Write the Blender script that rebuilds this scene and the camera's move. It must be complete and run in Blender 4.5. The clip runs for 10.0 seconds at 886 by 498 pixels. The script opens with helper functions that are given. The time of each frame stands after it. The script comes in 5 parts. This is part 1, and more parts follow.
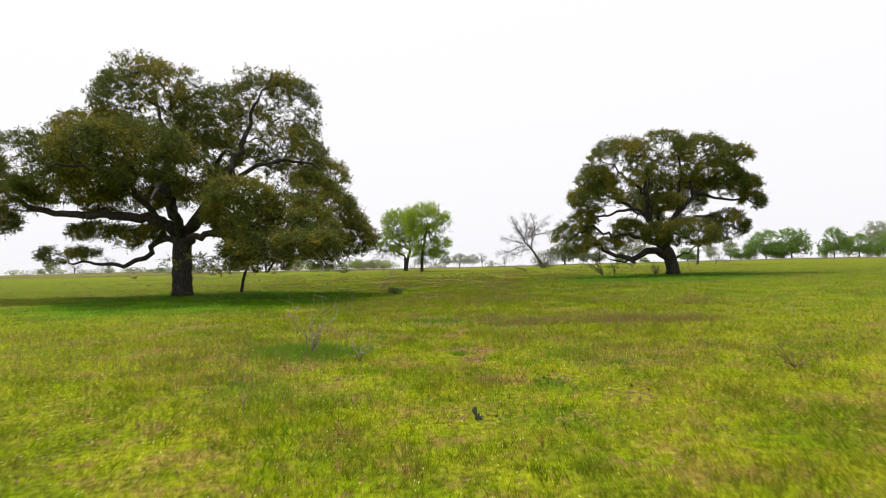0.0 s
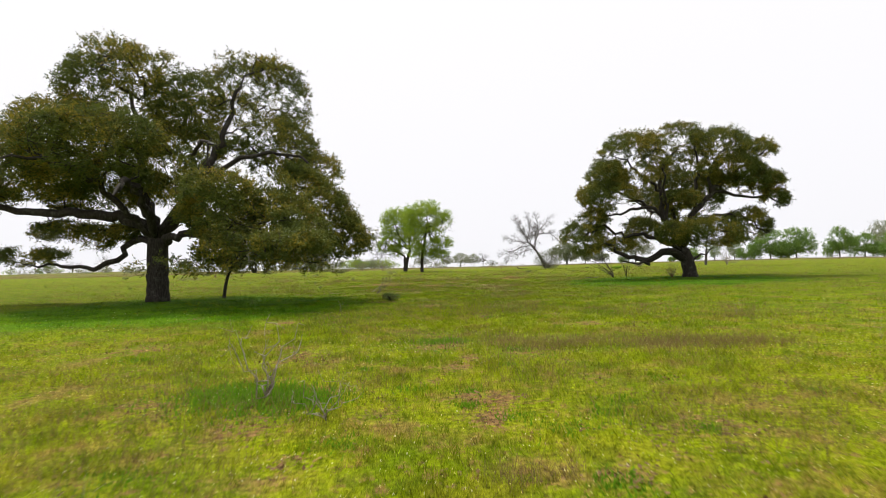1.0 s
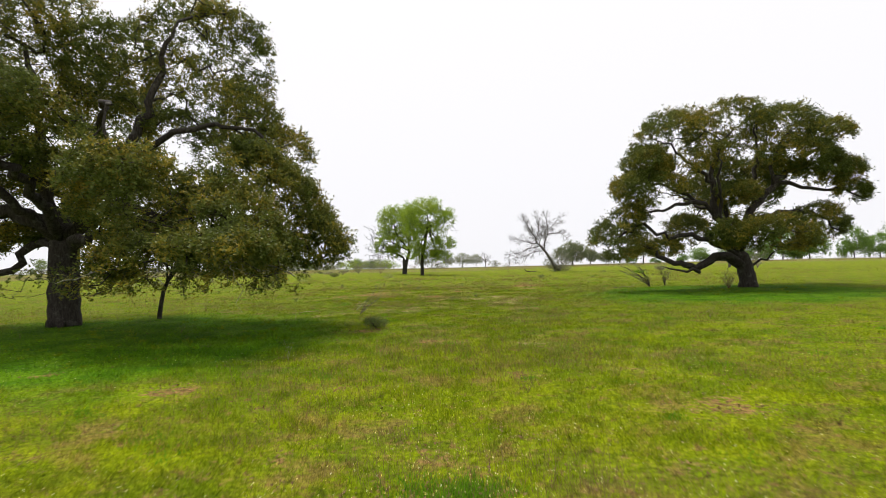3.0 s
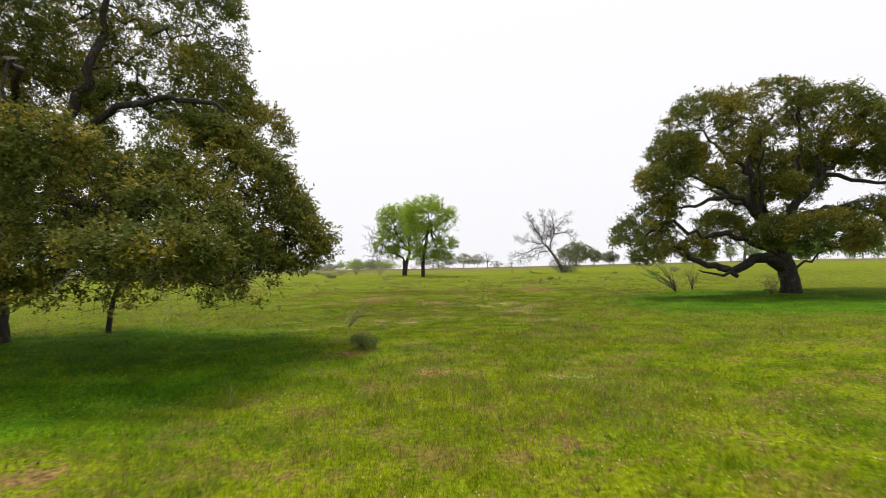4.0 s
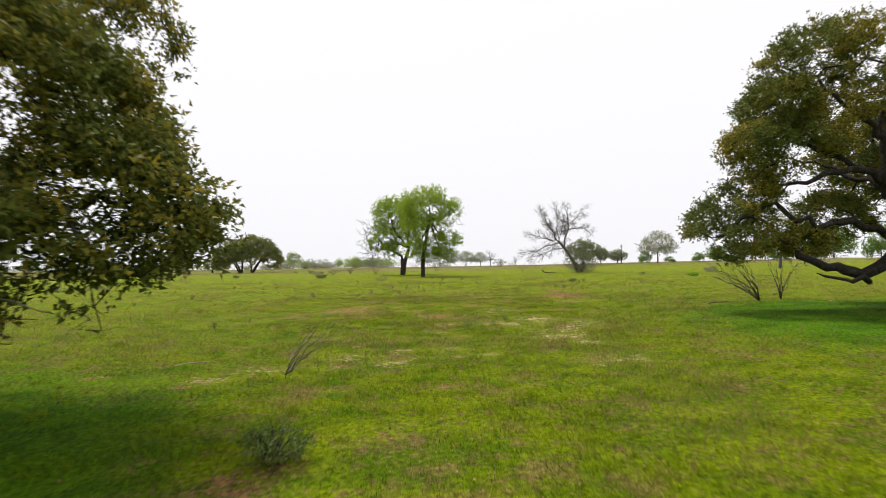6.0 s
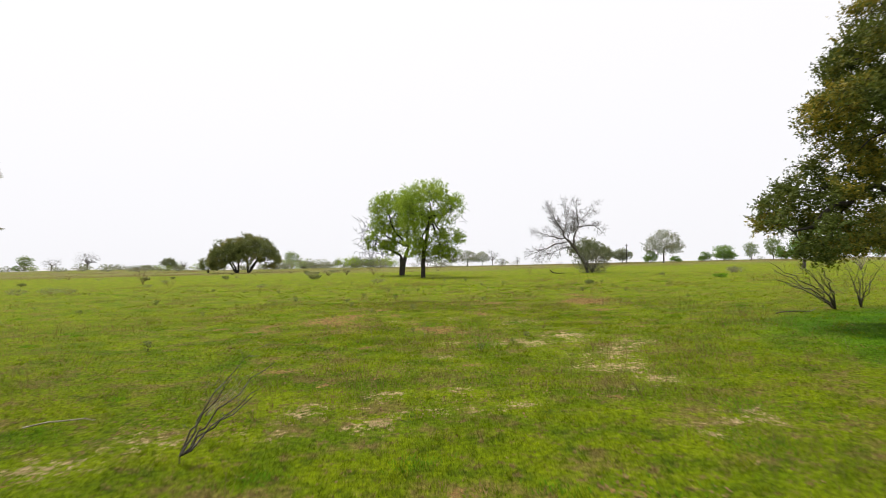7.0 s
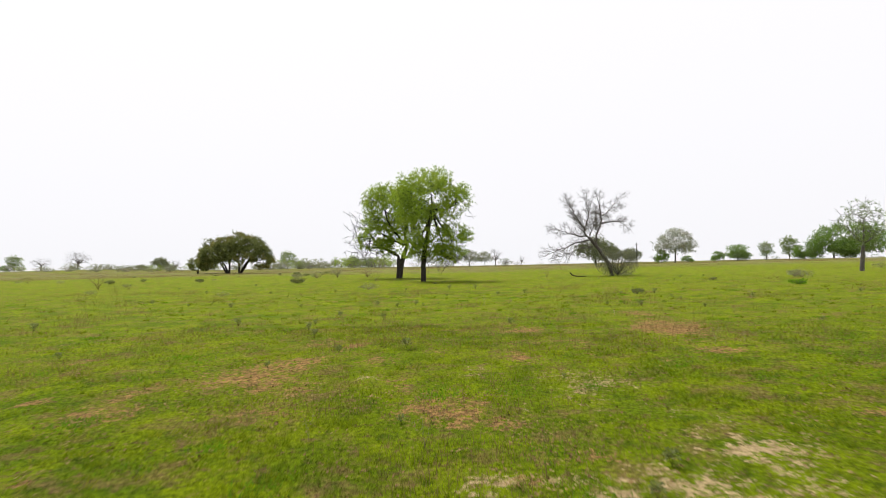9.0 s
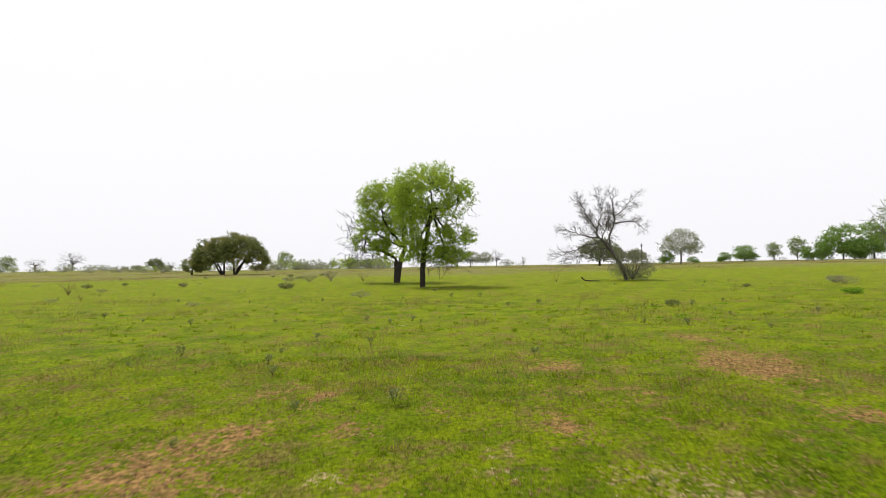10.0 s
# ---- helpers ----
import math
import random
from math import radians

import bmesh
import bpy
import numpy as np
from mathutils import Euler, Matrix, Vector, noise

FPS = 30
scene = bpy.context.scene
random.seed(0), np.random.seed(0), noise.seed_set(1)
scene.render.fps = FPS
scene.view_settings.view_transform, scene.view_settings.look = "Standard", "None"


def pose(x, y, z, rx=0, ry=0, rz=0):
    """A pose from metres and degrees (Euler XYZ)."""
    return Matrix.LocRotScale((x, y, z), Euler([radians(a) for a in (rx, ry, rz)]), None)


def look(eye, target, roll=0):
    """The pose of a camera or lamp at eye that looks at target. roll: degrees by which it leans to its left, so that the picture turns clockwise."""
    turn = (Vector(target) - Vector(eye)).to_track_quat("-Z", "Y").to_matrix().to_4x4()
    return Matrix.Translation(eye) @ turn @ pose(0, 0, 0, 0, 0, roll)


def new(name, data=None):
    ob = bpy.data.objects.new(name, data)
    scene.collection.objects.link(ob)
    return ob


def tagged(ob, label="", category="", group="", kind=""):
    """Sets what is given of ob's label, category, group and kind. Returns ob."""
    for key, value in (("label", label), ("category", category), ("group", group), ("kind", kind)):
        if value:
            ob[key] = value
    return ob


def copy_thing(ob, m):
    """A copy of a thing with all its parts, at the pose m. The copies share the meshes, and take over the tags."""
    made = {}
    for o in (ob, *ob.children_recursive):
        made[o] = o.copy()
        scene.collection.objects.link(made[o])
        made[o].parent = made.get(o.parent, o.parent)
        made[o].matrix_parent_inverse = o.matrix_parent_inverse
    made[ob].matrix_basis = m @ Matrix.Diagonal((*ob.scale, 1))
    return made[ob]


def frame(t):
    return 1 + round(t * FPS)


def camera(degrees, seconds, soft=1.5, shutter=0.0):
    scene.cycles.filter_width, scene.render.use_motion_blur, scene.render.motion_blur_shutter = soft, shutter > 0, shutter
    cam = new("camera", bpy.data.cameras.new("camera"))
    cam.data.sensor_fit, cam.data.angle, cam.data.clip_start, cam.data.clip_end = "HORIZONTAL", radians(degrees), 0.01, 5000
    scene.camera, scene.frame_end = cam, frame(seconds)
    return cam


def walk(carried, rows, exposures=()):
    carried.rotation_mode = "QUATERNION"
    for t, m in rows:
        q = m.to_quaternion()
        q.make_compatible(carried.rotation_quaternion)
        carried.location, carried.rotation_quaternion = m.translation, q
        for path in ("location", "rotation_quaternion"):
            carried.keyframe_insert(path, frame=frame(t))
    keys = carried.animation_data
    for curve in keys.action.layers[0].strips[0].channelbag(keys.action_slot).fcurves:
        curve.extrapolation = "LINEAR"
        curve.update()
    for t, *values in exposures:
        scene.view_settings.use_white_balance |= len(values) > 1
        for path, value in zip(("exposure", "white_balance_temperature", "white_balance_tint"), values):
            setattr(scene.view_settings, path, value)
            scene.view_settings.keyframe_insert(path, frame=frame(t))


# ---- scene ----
cam = camera(76.1, 10.0, 0.6, 0.38)
# seconds; metres across, ahead and up; degrees of yaw, pitch and roll
ROWS = [
    (0.0, 0.0, 0.0, 1.333, 0.028, 1.28, 1.3),
    (0.5, -0.005, 1.087, 1.41, 0.055, 1.245, 1.29),
    (1.0, -0.012, 2.356, 1.487, 0.09, 1.197, 1.28),
    (1.5, -0.024, 3.764, 1.569, 0.111, 1.148, 1.26),
    (2.0, -0.029, 5.307, 1.668, 0.138, 1.134, 1.26),
    (2.5, -0.065, 6.914, 1.76, 0.166, 1.141, 1.26),
    (4.0, -0.212, 11.678, 1.916, 0.318, 1.176, 1.24),
    (4.5, -0.263, 13.34, 1.923, 0.339, 1.134, 1.2),
    (5.0, -0.304, 15.1, 1.931, 0.373, 1.037, 1.15),
    (5.5, -0.342, 16.954, 1.931, 0.401, 0.996, 1.11),
    (7.0, -0.472, 22.833, 1.916, 0.533, 0.934, 1.12),
    (7.5, -0.564, 24.816, 1.928, 0.553, 0.927, 1.12),
    (8.0, -0.66, 26.795, 1.94, 0.567, 0.913, 1.12),
    (8.5, -0.737, 28.788, 1.981, 0.581, 0.892, 1.11),
    (9.0, -0.793, 30.789, 2.051, 0.595, 0.871, 1.11),
    (9.5, -0.831, 32.789, 2.167, 0.609, 0.871, 1.11),
    (10.0, -0.892, 34.765, 2.29, 0.602, 0.892, 1.08),
]
walk(cam, [(t, pose(x, y, z, 90 + pitch, roll, yaw)) for t, x, y, z, yaw, pitch, roll in ROWS])

# ---- sky and light: a bright, even overcast ----
SUN_HEIGHT, SUN_WAY = radians(60), radians(-38)
world = bpy.data.worlds.new("overcast_sky")
scene.world = world
world.use_nodes = True
wn, wl = world.node_tree.nodes, world.node_tree.links
wn.clear()
sky = wn.new("ShaderNodeTexSky")
sky.sky_type, sky.sun_disc, sky.sun_elevation, sky.sun_rotation = "NISHITA", False, SUN_HEIGHT, SUN_WAY
sky.air_density, sky.dust_density = 1.0, 4.0
grey = wn.new("ShaderNodeHueSaturation")
grey.inputs["Saturation"].default_value, grey.inputs["Value"].default_value = 0.12, 0.1
wl.new(sky.outputs["Color"], grey.inputs["Color"])
place = wn.new("ShaderNodeTexCoord")
split = wn.new("ShaderNodeSeparateXYZ")
wl.new(place.outputs["Generated"], split.inputs[0])
ramp = wn.new("ShaderNodeValToRGB")
ramp.color_ramp.elements[0].position, ramp.color_ramp.elements[0].color = 0.0, (0.935, 0.93, 0.965, 1)
ramp.color_ramp.elements[1].position, ramp.color_ramp.elements[1].color = 1.0, (1.12, 1.12, 1.15, 1)
high = ramp.color_ramp.elements.new(0.42)
high.color = (0.985, 0.972, 1.0, 1)
wl.new(split.outputs["Z"], ramp.inputs[0])
deck = wn.new("ShaderNodeMixRGB")
deck.blend_type = "ADD"
deck.inputs[0].default_value = 0.05
wl.new(ramp.outputs[0], deck.inputs[1])
wl.new(grey.outputs[0], deck.inputs[2])
back = wn.new("ShaderNodeBackground")
back.inputs["Strength"].default_value = 1.0
wl.new(deck.outputs[0], back.inputs["Color"])
out = wn.new("ShaderNodeOutputWorld")
wl.new(back.outputs[0], out.inputs["Surface"])
sun = new("sun", bpy.data.lights.new("sun", "SUN"))
sun.data.energy, sun.data.angle, sun.data.color = 5.0, radians(13), (1.0, 0.97, 0.92)
sun.matrix_world = look((0, 0, 0), (math.sin(SUN_WAY) * -math.cos(SUN_HEIGHT), -math.cos(SUN_WAY) * math.cos(SUN_HEIGHT), -math.sin(SUN_HEIGHT)))
scene.view_settings.exposure = 0.0


# ---- materials ----
def material(name):
    m = bpy.data.materials.new(name)
    m.use_nodes = True
    m.node_tree.nodes.clear()
    return m, m.node_tree.nodes, m.node_tree.links


def noise_node(nodes, links, vector, scale, detail=3.0, rough=0.6):
    n = nodes.new("ShaderNodeTexNoise")
    n.inputs["Scale"].default_value, n.inputs["Detail"].default_value, n.inputs["Roughness"].default_value = scale, detail, rough
    if vector:
        links.new(vector, n.inputs["Vector"])
    return n.outputs["Fac"]


def ramp_node(nodes, links, fac, stops):
    r = nodes.new("ShaderNodeValToRGB")
    while len(r.color_ramp.elements) < len(stops):
        r.color_ramp.elements.new(0.5)
    for e, (at, c) in zip(r.color_ramp.elements, stops):
        e.position = at
        e.color = (c, c, c, 1) if isinstance(c, (int, float)) else (*c, 1)
    links.new(fac, r.inputs[0])
    return r.outputs[0]


def mix(nodes, links, fac, a, b, blend="MIX"):
    m = nodes.new("ShaderNodeMixRGB")
    m.blend_type = blend
    for socket, v in zip(m.inputs, (fac, a, b)):
        if isinstance(v, (int, float)):
            socket.default_value = v
        elif isinstance(v, tuple):
            socket.default_value = (*v, 1)
        else:
            links.new(v, socket)
    return m.outputs[0]


def maths(nodes, links, op, a, b):
    m = nodes.new("ShaderNodeMath")
    m.operation = op
    for socket, v in zip(m.inputs, (a, b)):
        if isinstance(v, (int, float)):
            socket.default_value = v
        else:
            links.new(v, socket)
    return m.outputs[0]


# colour of the pasture, shared by the soil sheet and the blades that grow on it
meadow = bpy.data.node_groups.new("meadow_colour", "ShaderNodeTree")
meadow.interface.new_socket("Color", in_out="OUTPUT", socket_type="NodeSocketColor")
gn, gl = meadow.nodes, meadow.links
g_out = gn.new("NodeGroupOutput")
g_pos = gn.new("ShaderNodeNewGeometry").outputs["Position"]
g_flat = gn.new("ShaderNodeVectorMath")
g_flat.operation = "MULTIPLY"
g_flat.inputs[1].default_value = (1, 1, 0.0)
gl.new(g_pos, g_flat.inputs[0])
gp = g_flat.outputs[0]
wide = ramp_node(gn, gl, noise_node(gn, gl, gp, 0.09, 4), [(0.38, 0.0), (0.62, 1.0)])
mid = ramp_node(gn, gl, noise_node(gn, gl, gp, 0.8, 6, 0.7), [(0.42, 0.0), (0.58, 1.0)])
dry = ramp_node(gn, gl, noise_node(gn, gl, gp, 0.9, 9, 0.8), [(0.52, 0.0), (0.59, 1.0)])
specks = ramp_node(gn, gl, noise_node(gn, gl, gp, 5.0, 6, 0.78), [(0.555, 0.0), (0.60, 1.0)])
weeds = ramp_node(gn, gl, noise_node(gn, gl, gp, 2.2, 8, 0.8), [(0.53, 0.0), (0.59, 1.0)])
fine = noise_node(gn, gl, gp, 13.0, 5, 0.8)
green = mix(gn, gl, mid, (0.080, 0.130, 0.002), (0.165, 0.208, 0.002))
green = mix(gn, gl, maths(gn, gl, "MULTIPLY", wide, 0.6), green, (0.152, 0.184, 0.003))
tan = mix(gn, gl, maths(gn, gl, "MULTIPLY", weeds, 0.6), green, (0.045, 0.075, 0.005))
tan = mix(gn, gl, maths(gn, gl, "MULTIPLY", dry, 0.62), tan, (0.190, 0.118, 0.040))
tan = mix(gn, gl, maths(gn, gl, "MULTIPLY", specks, 0.75), tan, (0.175, 0.100, 0.040))
# greener grass round the two big oaks, darkened to carry part of their shade
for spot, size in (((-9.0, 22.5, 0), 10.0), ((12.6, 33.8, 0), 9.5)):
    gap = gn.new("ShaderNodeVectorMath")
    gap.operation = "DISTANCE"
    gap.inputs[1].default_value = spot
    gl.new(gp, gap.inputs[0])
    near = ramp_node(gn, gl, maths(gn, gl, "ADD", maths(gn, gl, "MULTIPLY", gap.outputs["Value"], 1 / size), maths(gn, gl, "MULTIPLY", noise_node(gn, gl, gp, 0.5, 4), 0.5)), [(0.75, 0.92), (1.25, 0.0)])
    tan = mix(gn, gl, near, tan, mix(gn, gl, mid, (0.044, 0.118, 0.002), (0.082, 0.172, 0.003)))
# through the middle pasture, grass colour is multiplied darker, most at y 34
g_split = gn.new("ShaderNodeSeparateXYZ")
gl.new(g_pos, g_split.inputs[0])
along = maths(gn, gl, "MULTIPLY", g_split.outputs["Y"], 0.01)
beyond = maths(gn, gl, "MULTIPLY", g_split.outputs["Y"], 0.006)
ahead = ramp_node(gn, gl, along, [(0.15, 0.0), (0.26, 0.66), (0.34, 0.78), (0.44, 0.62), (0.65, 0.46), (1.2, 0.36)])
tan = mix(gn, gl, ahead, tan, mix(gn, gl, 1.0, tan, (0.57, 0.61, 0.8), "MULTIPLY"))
# the south end is drier, with more golden and reddish blades
south = maths(gn, gl, "MULTIPLY", ramp_node(gn, gl, along, [(0.08, 0.26), (0.18, 0.0)]), ramp_node(gn, gl, noise_node(gn, gl, gp, 1.3, 7, 0.78), [(0.44, 0.06), (0.6, 1.0)]))
tan = mix(gn, gl, south, tan, (0.250, 0.172, 0.028))
# the first metres are multiplied a little brighter
tan = mix(gn, gl, ramp_node(gn, gl, along, [(0.07, 1.0), (0.13, 0.0)]), tan, mix(gn, gl, 1.0, tan, (1.16, 1.13, 1.15), "MULTIPLY"))
# dry weeds along the crest of the rise
crest = maths(gn, gl, "MULTIPLY", ramp_node(gn, gl, beyond, [(0.66, 0.0), (0.86, 0.8)]), ramp_node(gn, gl, noise_node(gn, gl, gp, 0.12, 7, 0.75), [(0.40, 0.0), (0.56, 1.0)]))
tan = mix(gn, gl, crest, tan, (0.135, 0.105, 0.062))
shade = ramp_node(gn, gl, fine, [(0.37, 0.42), (0.63, 1.6)])
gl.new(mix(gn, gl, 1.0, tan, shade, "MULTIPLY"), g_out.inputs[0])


def meadow_node(nodes):
    n = nodes.new("ShaderNodeGroup")
    n.node_tree = meadow
    return n.outputs[0]


def soil_material():
    m, n, l = material("pasture_soil")
    p = n.new("ShaderNodeNewGeometry").outputs["Position"]
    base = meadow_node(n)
    for name, much, pale, dark in (("sand_zone", 0.222, (0.42, 0.315, 0.17), (0.15, 0.105, 0.05)), ("earth_zone", 0.272, (0.32, 0.19, 0.07), (0.045, 0.026, 0.010))):
        zone = n.new("ShaderNodeAttribute")
        zone.attribute_name = name
        rough = mix(n, l, 0.5, noise_node(n, l, p, 3.6, 7, 0.78), noise_node(n, l, p, 12.0, 5, 0.78))
        mask = ramp_node(n, l, maths(n, l, "ADD", rough, maths(n, l, "MULTIPLY", zone.outputs["Fac"], much)), [(0.665, 0.0), (0.69, 1.0)])
        earth = mix(n, l, ramp_node(n, l, noise_node(n, l, p, 11, 6, 0.75), [(0.36, 0.0), (0.62, 1.0)]), dark, pale)
        base = mix(n, l, mask, base, earth)
    b = n.new("ShaderNodeBsdfPrincipled")
    b.inputs["Roughness"].default_value = 0.95
    b.inputs["Specular IOR Level"].default_value = 0.03
    l.new(base, b.inputs["Base Color"])
    bump = n.new("ShaderNodeBump")
    bump.inputs["Strength"].default_value, bump.inputs["Distance"].default_value = 0.9, 0.06
    l.new(noise_node(n, l, p, 11, 6, 0.75), bump.inputs["Height"])
    l.new(bump.outputs[0], b.inputs["Normal"])
    o = n.new("ShaderNodeOutputMaterial")
    l.new(b.outputs[0], o.inputs[0])
    return m


def thin_material(name, colour_of, through_light=0.35, rough=0.6, gloss=0.25):
    """A leaf or blade: reflects on both faces and lets some light through."""
    m, n, l = material(name)
    colour = colour_of(n, l)
    d, t, mixer, o = n.new("ShaderNodeBsdfPrincipled"), n.new("ShaderNodeBsdfTranslucent"), n.new("ShaderNodeMixShader"), n.new("ShaderNodeOutputMaterial")
    d.inputs["Roughness"].default_value, d.inputs["Specular IOR Level"].default_value = rough, gloss
    mixer.inputs[0].default_value = through_light
    l.new(colour, d.inputs["Base Color"])
    l.new(colour, t.inputs["Color"])
    l.new(d.outputs[0], mixer.inputs[1])
    l.new(t.outputs[0], mixer.inputs[2])
    l.new(mixer.outputs[0], o.inputs[0])
    return m


def blade_colour(n, l):
    g = n.new("ShaderNodeNewGeometry")
    vary = ramp_node(n, l, g.outputs["Random Per Island"], [(0.0, 1.0), (0.85, 1.75), (1.0, 2.2)])
    tuft = ramp_node(n, l, noise_node(n, l, g.outputs["Position"], 3.0, 6, 0.75), [(0.38, 0.6), (0.62, 1.4)])
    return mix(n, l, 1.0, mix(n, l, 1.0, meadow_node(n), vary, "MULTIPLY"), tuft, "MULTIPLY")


def leaf_colour(low, high, flush, share, scale):
    """Green leaves from low to high; whole clumps turn to the flush colour of catkins and new leaves."""
    def build(n, l):
        g = n.new("ShaderNodeNewGeometry")
        c = n.new("ShaderNodeTexCoord").outputs["Object"]
        clump = ramp_node(n, l, noise_node(n, l, c, scale, 3, 0.6), [(share, 0.0), (share + 0.16, 1.0)])
        r = g.outputs["Random Per Island"]
        leaf = mix(n, l, r, low, high)
        gate = maths(n, l, "MULTIPLY", clump, ramp_node(n, l, maths(n, l, "FRACT", maths(n, l, "MULTIPLY", r, 17.0), 0), [(0.25, 0.0), (0.6, 1.0)]))
        return mix(n, l, gate, leaf, flush)
    return build


def bark_material(name, dark, pale, lichen=0.0):
    m, n, l = material(name)
    c = n.new("ShaderNodeTexCoord").outputs["Object"]
    s = n.new("ShaderNodeMapping")
    s.inputs["Scale"].default_value = (1, 1, 0.22)
    l.new(c, s.inputs["Vector"])
    ridge = noise_node(n, l, s.outputs[0], 22, 5, 0.7)
    colour = mix(n, l, ramp_node(n, l, ridge, [(0.35, 0.0), (0.68, 1.0)]), dark, pale)
    spots = ramp_node(n, l, noise_node(n, l, c, 3.5, 5, 0.7), [(0.55, 0.0), (0.62, lichen)])
    colour = mix(n, l, spots, colour, (0.30, 0.31, 0.25))
    b, o, bump = n.new("ShaderNodeBsdfPrincipled"), n.new("ShaderNodeOutputMaterial"), n.new("ShaderNodeBump")
    b.inputs["Roughness"].default_value, b.inputs["Specular IOR Level"].default_value = 0.92, 0.15
    bump.inputs["Strength"].default_value, bump.inputs["Distance"].default_value = 0.9, 0.04
    l.new(ridge, bump.inputs["Height"])
    l.new(bump.outputs[0], b.inputs["Normal"])
    l.new(colour, b.inputs["Base Color"])
    l.new(b.outputs[0], o.inputs[0])
    return m


SOIL = soil_material()
BLADE = thin_material("grass_blades", blade_colour, 0.4, 0.7, 0.05)
OAK_BARK = bark_material("live_oak_bark", (0.018, 0.015, 0.012), (0.062, 0.054, 0.045), 0.12)
GREY_BARK = bark_material("weathered_grey_bark", (0.05, 0.042, 0.036), (0.16, 0.14, 0.125), 0.5)
PALE_BARK = bark_material("pale_dry_twigs", (0.17, 0.135, 0.10), (0.42, 0.37, 0.30), 0.3)
LICHEN_BARK = bark_material("lichened_dead_wood", (0.10, 0.092, 0.07), (0.30, 0.29, 0.21), 0.6)
RED_STEM = bark_material("reddish_dry_stems", (0.10, 0.055, 0.04), (0.21, 0.13, 0.095))
OAK_LEAF = thin_material("live_oak_leaves", leaf_colour((0.060, 0.080, 0.017), (0.125, 0.152, 0.028), (0.31, 0.24, 0.030), 0.45, 0.5), 0.24, 0.6, 0.1)
SPRING_LEAF = thin_material("spring_leaves", leaf_colour((0.170, 0.265, 0.022), (0.340, 0.450, 0.040), (0.38, 0.45, 0.05), 0.5, 0.4), 0.5)
FIELD_LEAF = thin_material("field_tree_leaves", leaf_colour((0.10, 0.185, 0.030), (0.20, 0.315, 0.050), (0.23, 0.31, 0.055), 0.5, 0.3), 0.45)
GROVE_LEAF = thin_material("grove_leaves", leaf_colour((0.110, 0.138, 0.038), (0.220, 0.245, 0.066), (0.29, 0.24, 0.06), 0.48, 0.22), 0.3)
DARK_LEAF = thin_material("dark_evergreen_leaves", leaf_colour((0.090, 0.112, 0.038), (0.205, 0.220, 0.062), (0.27, 0.23, 0.062), 0.5, 0.3), 0.3)
DULL_LEAF = thin_material("dull_budding_leaves", leaf_colour((0.17, 0.19, 0.10), (0.27, 0.29, 0.15), (0.26, 0.23, 0.13), 0.5, 0.3), 0.4)
DULL_GREEN = thin_material("pale_spring_leaves", leaf_colour((0.13, 0.19, 0.045), (0.23, 0.30, 0.07), (0.24, 0.28, 0.09), 0.5, 0.3), 0.45)
# paler and greyer than the near evergreen, distance haze put into the colour
HAZY_EVERGREEN = thin_material("hazy_evergreen_leaves", leaf_colour((0.11, 0.135, 0.065), (0.21, 0.235, 0.10), (0.23, 0.22, 0.10), 0.5, 0.3), 0.35)
SHRUB_LEAF = thin_material("dark_shrub_leaves", leaf_colour((0.060, 0.095, 0.018), (0.125, 0.175, 0.035), (0.15, 0.14, 0.04), 0.5, 2.0), 0.35)
FORB = thin_material("dark_green_forbs", leaf_colour((0.080, 0.190, 0.008), (0.150, 0.300, 0.014), (0.16, 0.29, 0.016), 0.5, 0.8), 0.45, 0.7, 0.05)
DRY = thin_material("dry_reddish_grass", leaf_colour((0.14, 0.095, 0.042), (0.25, 0.18, 0.085), (0.20, 0.12, 0.05), 0.5, 0.8), 0.3, 0.8, 0.05)
TUFT = thin_material("grass_tufts", leaf_colour((0.085, 0.140, 0.004), (0.190, 0.240, 0.006), (0.300, 0.300, 0.020), 0.5, 2.2), 0.45, 0.7, 0.05)
LITTER = thin_material("dead_leaf_litter", leaf_colour((0.08, 0.050, 0.022), (0.18, 0.115, 0.055), (0.22, 0.14, 0.06), 0.5, 1.5), 0.1, 0.8, 0.03)
STRAW = thin_material("trampled_straw", leaf_colour((0.12, 0.075, 0.030), (0.25, 0.18, 0.078), (0.20, 0.12, 0.045), 0.5, 1.2), 0.1, 0.8, 0.03)
PETAL = thin_material("pale_petals", leaf_colour((0.70, 0.64, 0.24), (0.76, 0.73, 0.45), (0.70, 0.58, 0.08), 0.46, 0.5), 0.3, 0.8, 0.05)


# ---- helpers for meshes ----
def mesh_of(name, verts, faces, mat, smooth=False):
    """A mesh from an array of places and an array of faces with equally many corners."""
    me = bpy.data.meshes.new(name)
    k = faces.shape[1]
    me.vertices.add(len(verts))
    me.vertices.foreach_set("co", np.ascontiguousarray(verts, dtype=np.float32).ravel())
    me.loops.add(faces.size)
    me.loops.foreach_set("vertex_index", np.ascontiguousarray(faces, dtype=np.int32).ravel())
    me.polygons.add(len(faces))
    me.polygons.foreach_set("loop_start", np.arange(0, faces.size, k, dtype=np.int32))
    me.polygons.foreach_set("use_smooth", np.full(len(faces), smooth))
    me.materials.append(mat)
    me.update(calc_edges=True)
    return me


def piece(name, me, parent, label=""):
    ob = new(name, me)
    ob.parent = parent
    return tagged(ob, label) if label else ob


def part(name, bm, mat, parent, label=""):
    me = bpy.data.meshes.new(name)
    bm.to_mesh(me)
    bm.free()
    me.materials.append(mat)
    for p in me.polygons:
        p.use_smooth = True
    return piece(name, me, parent, label)


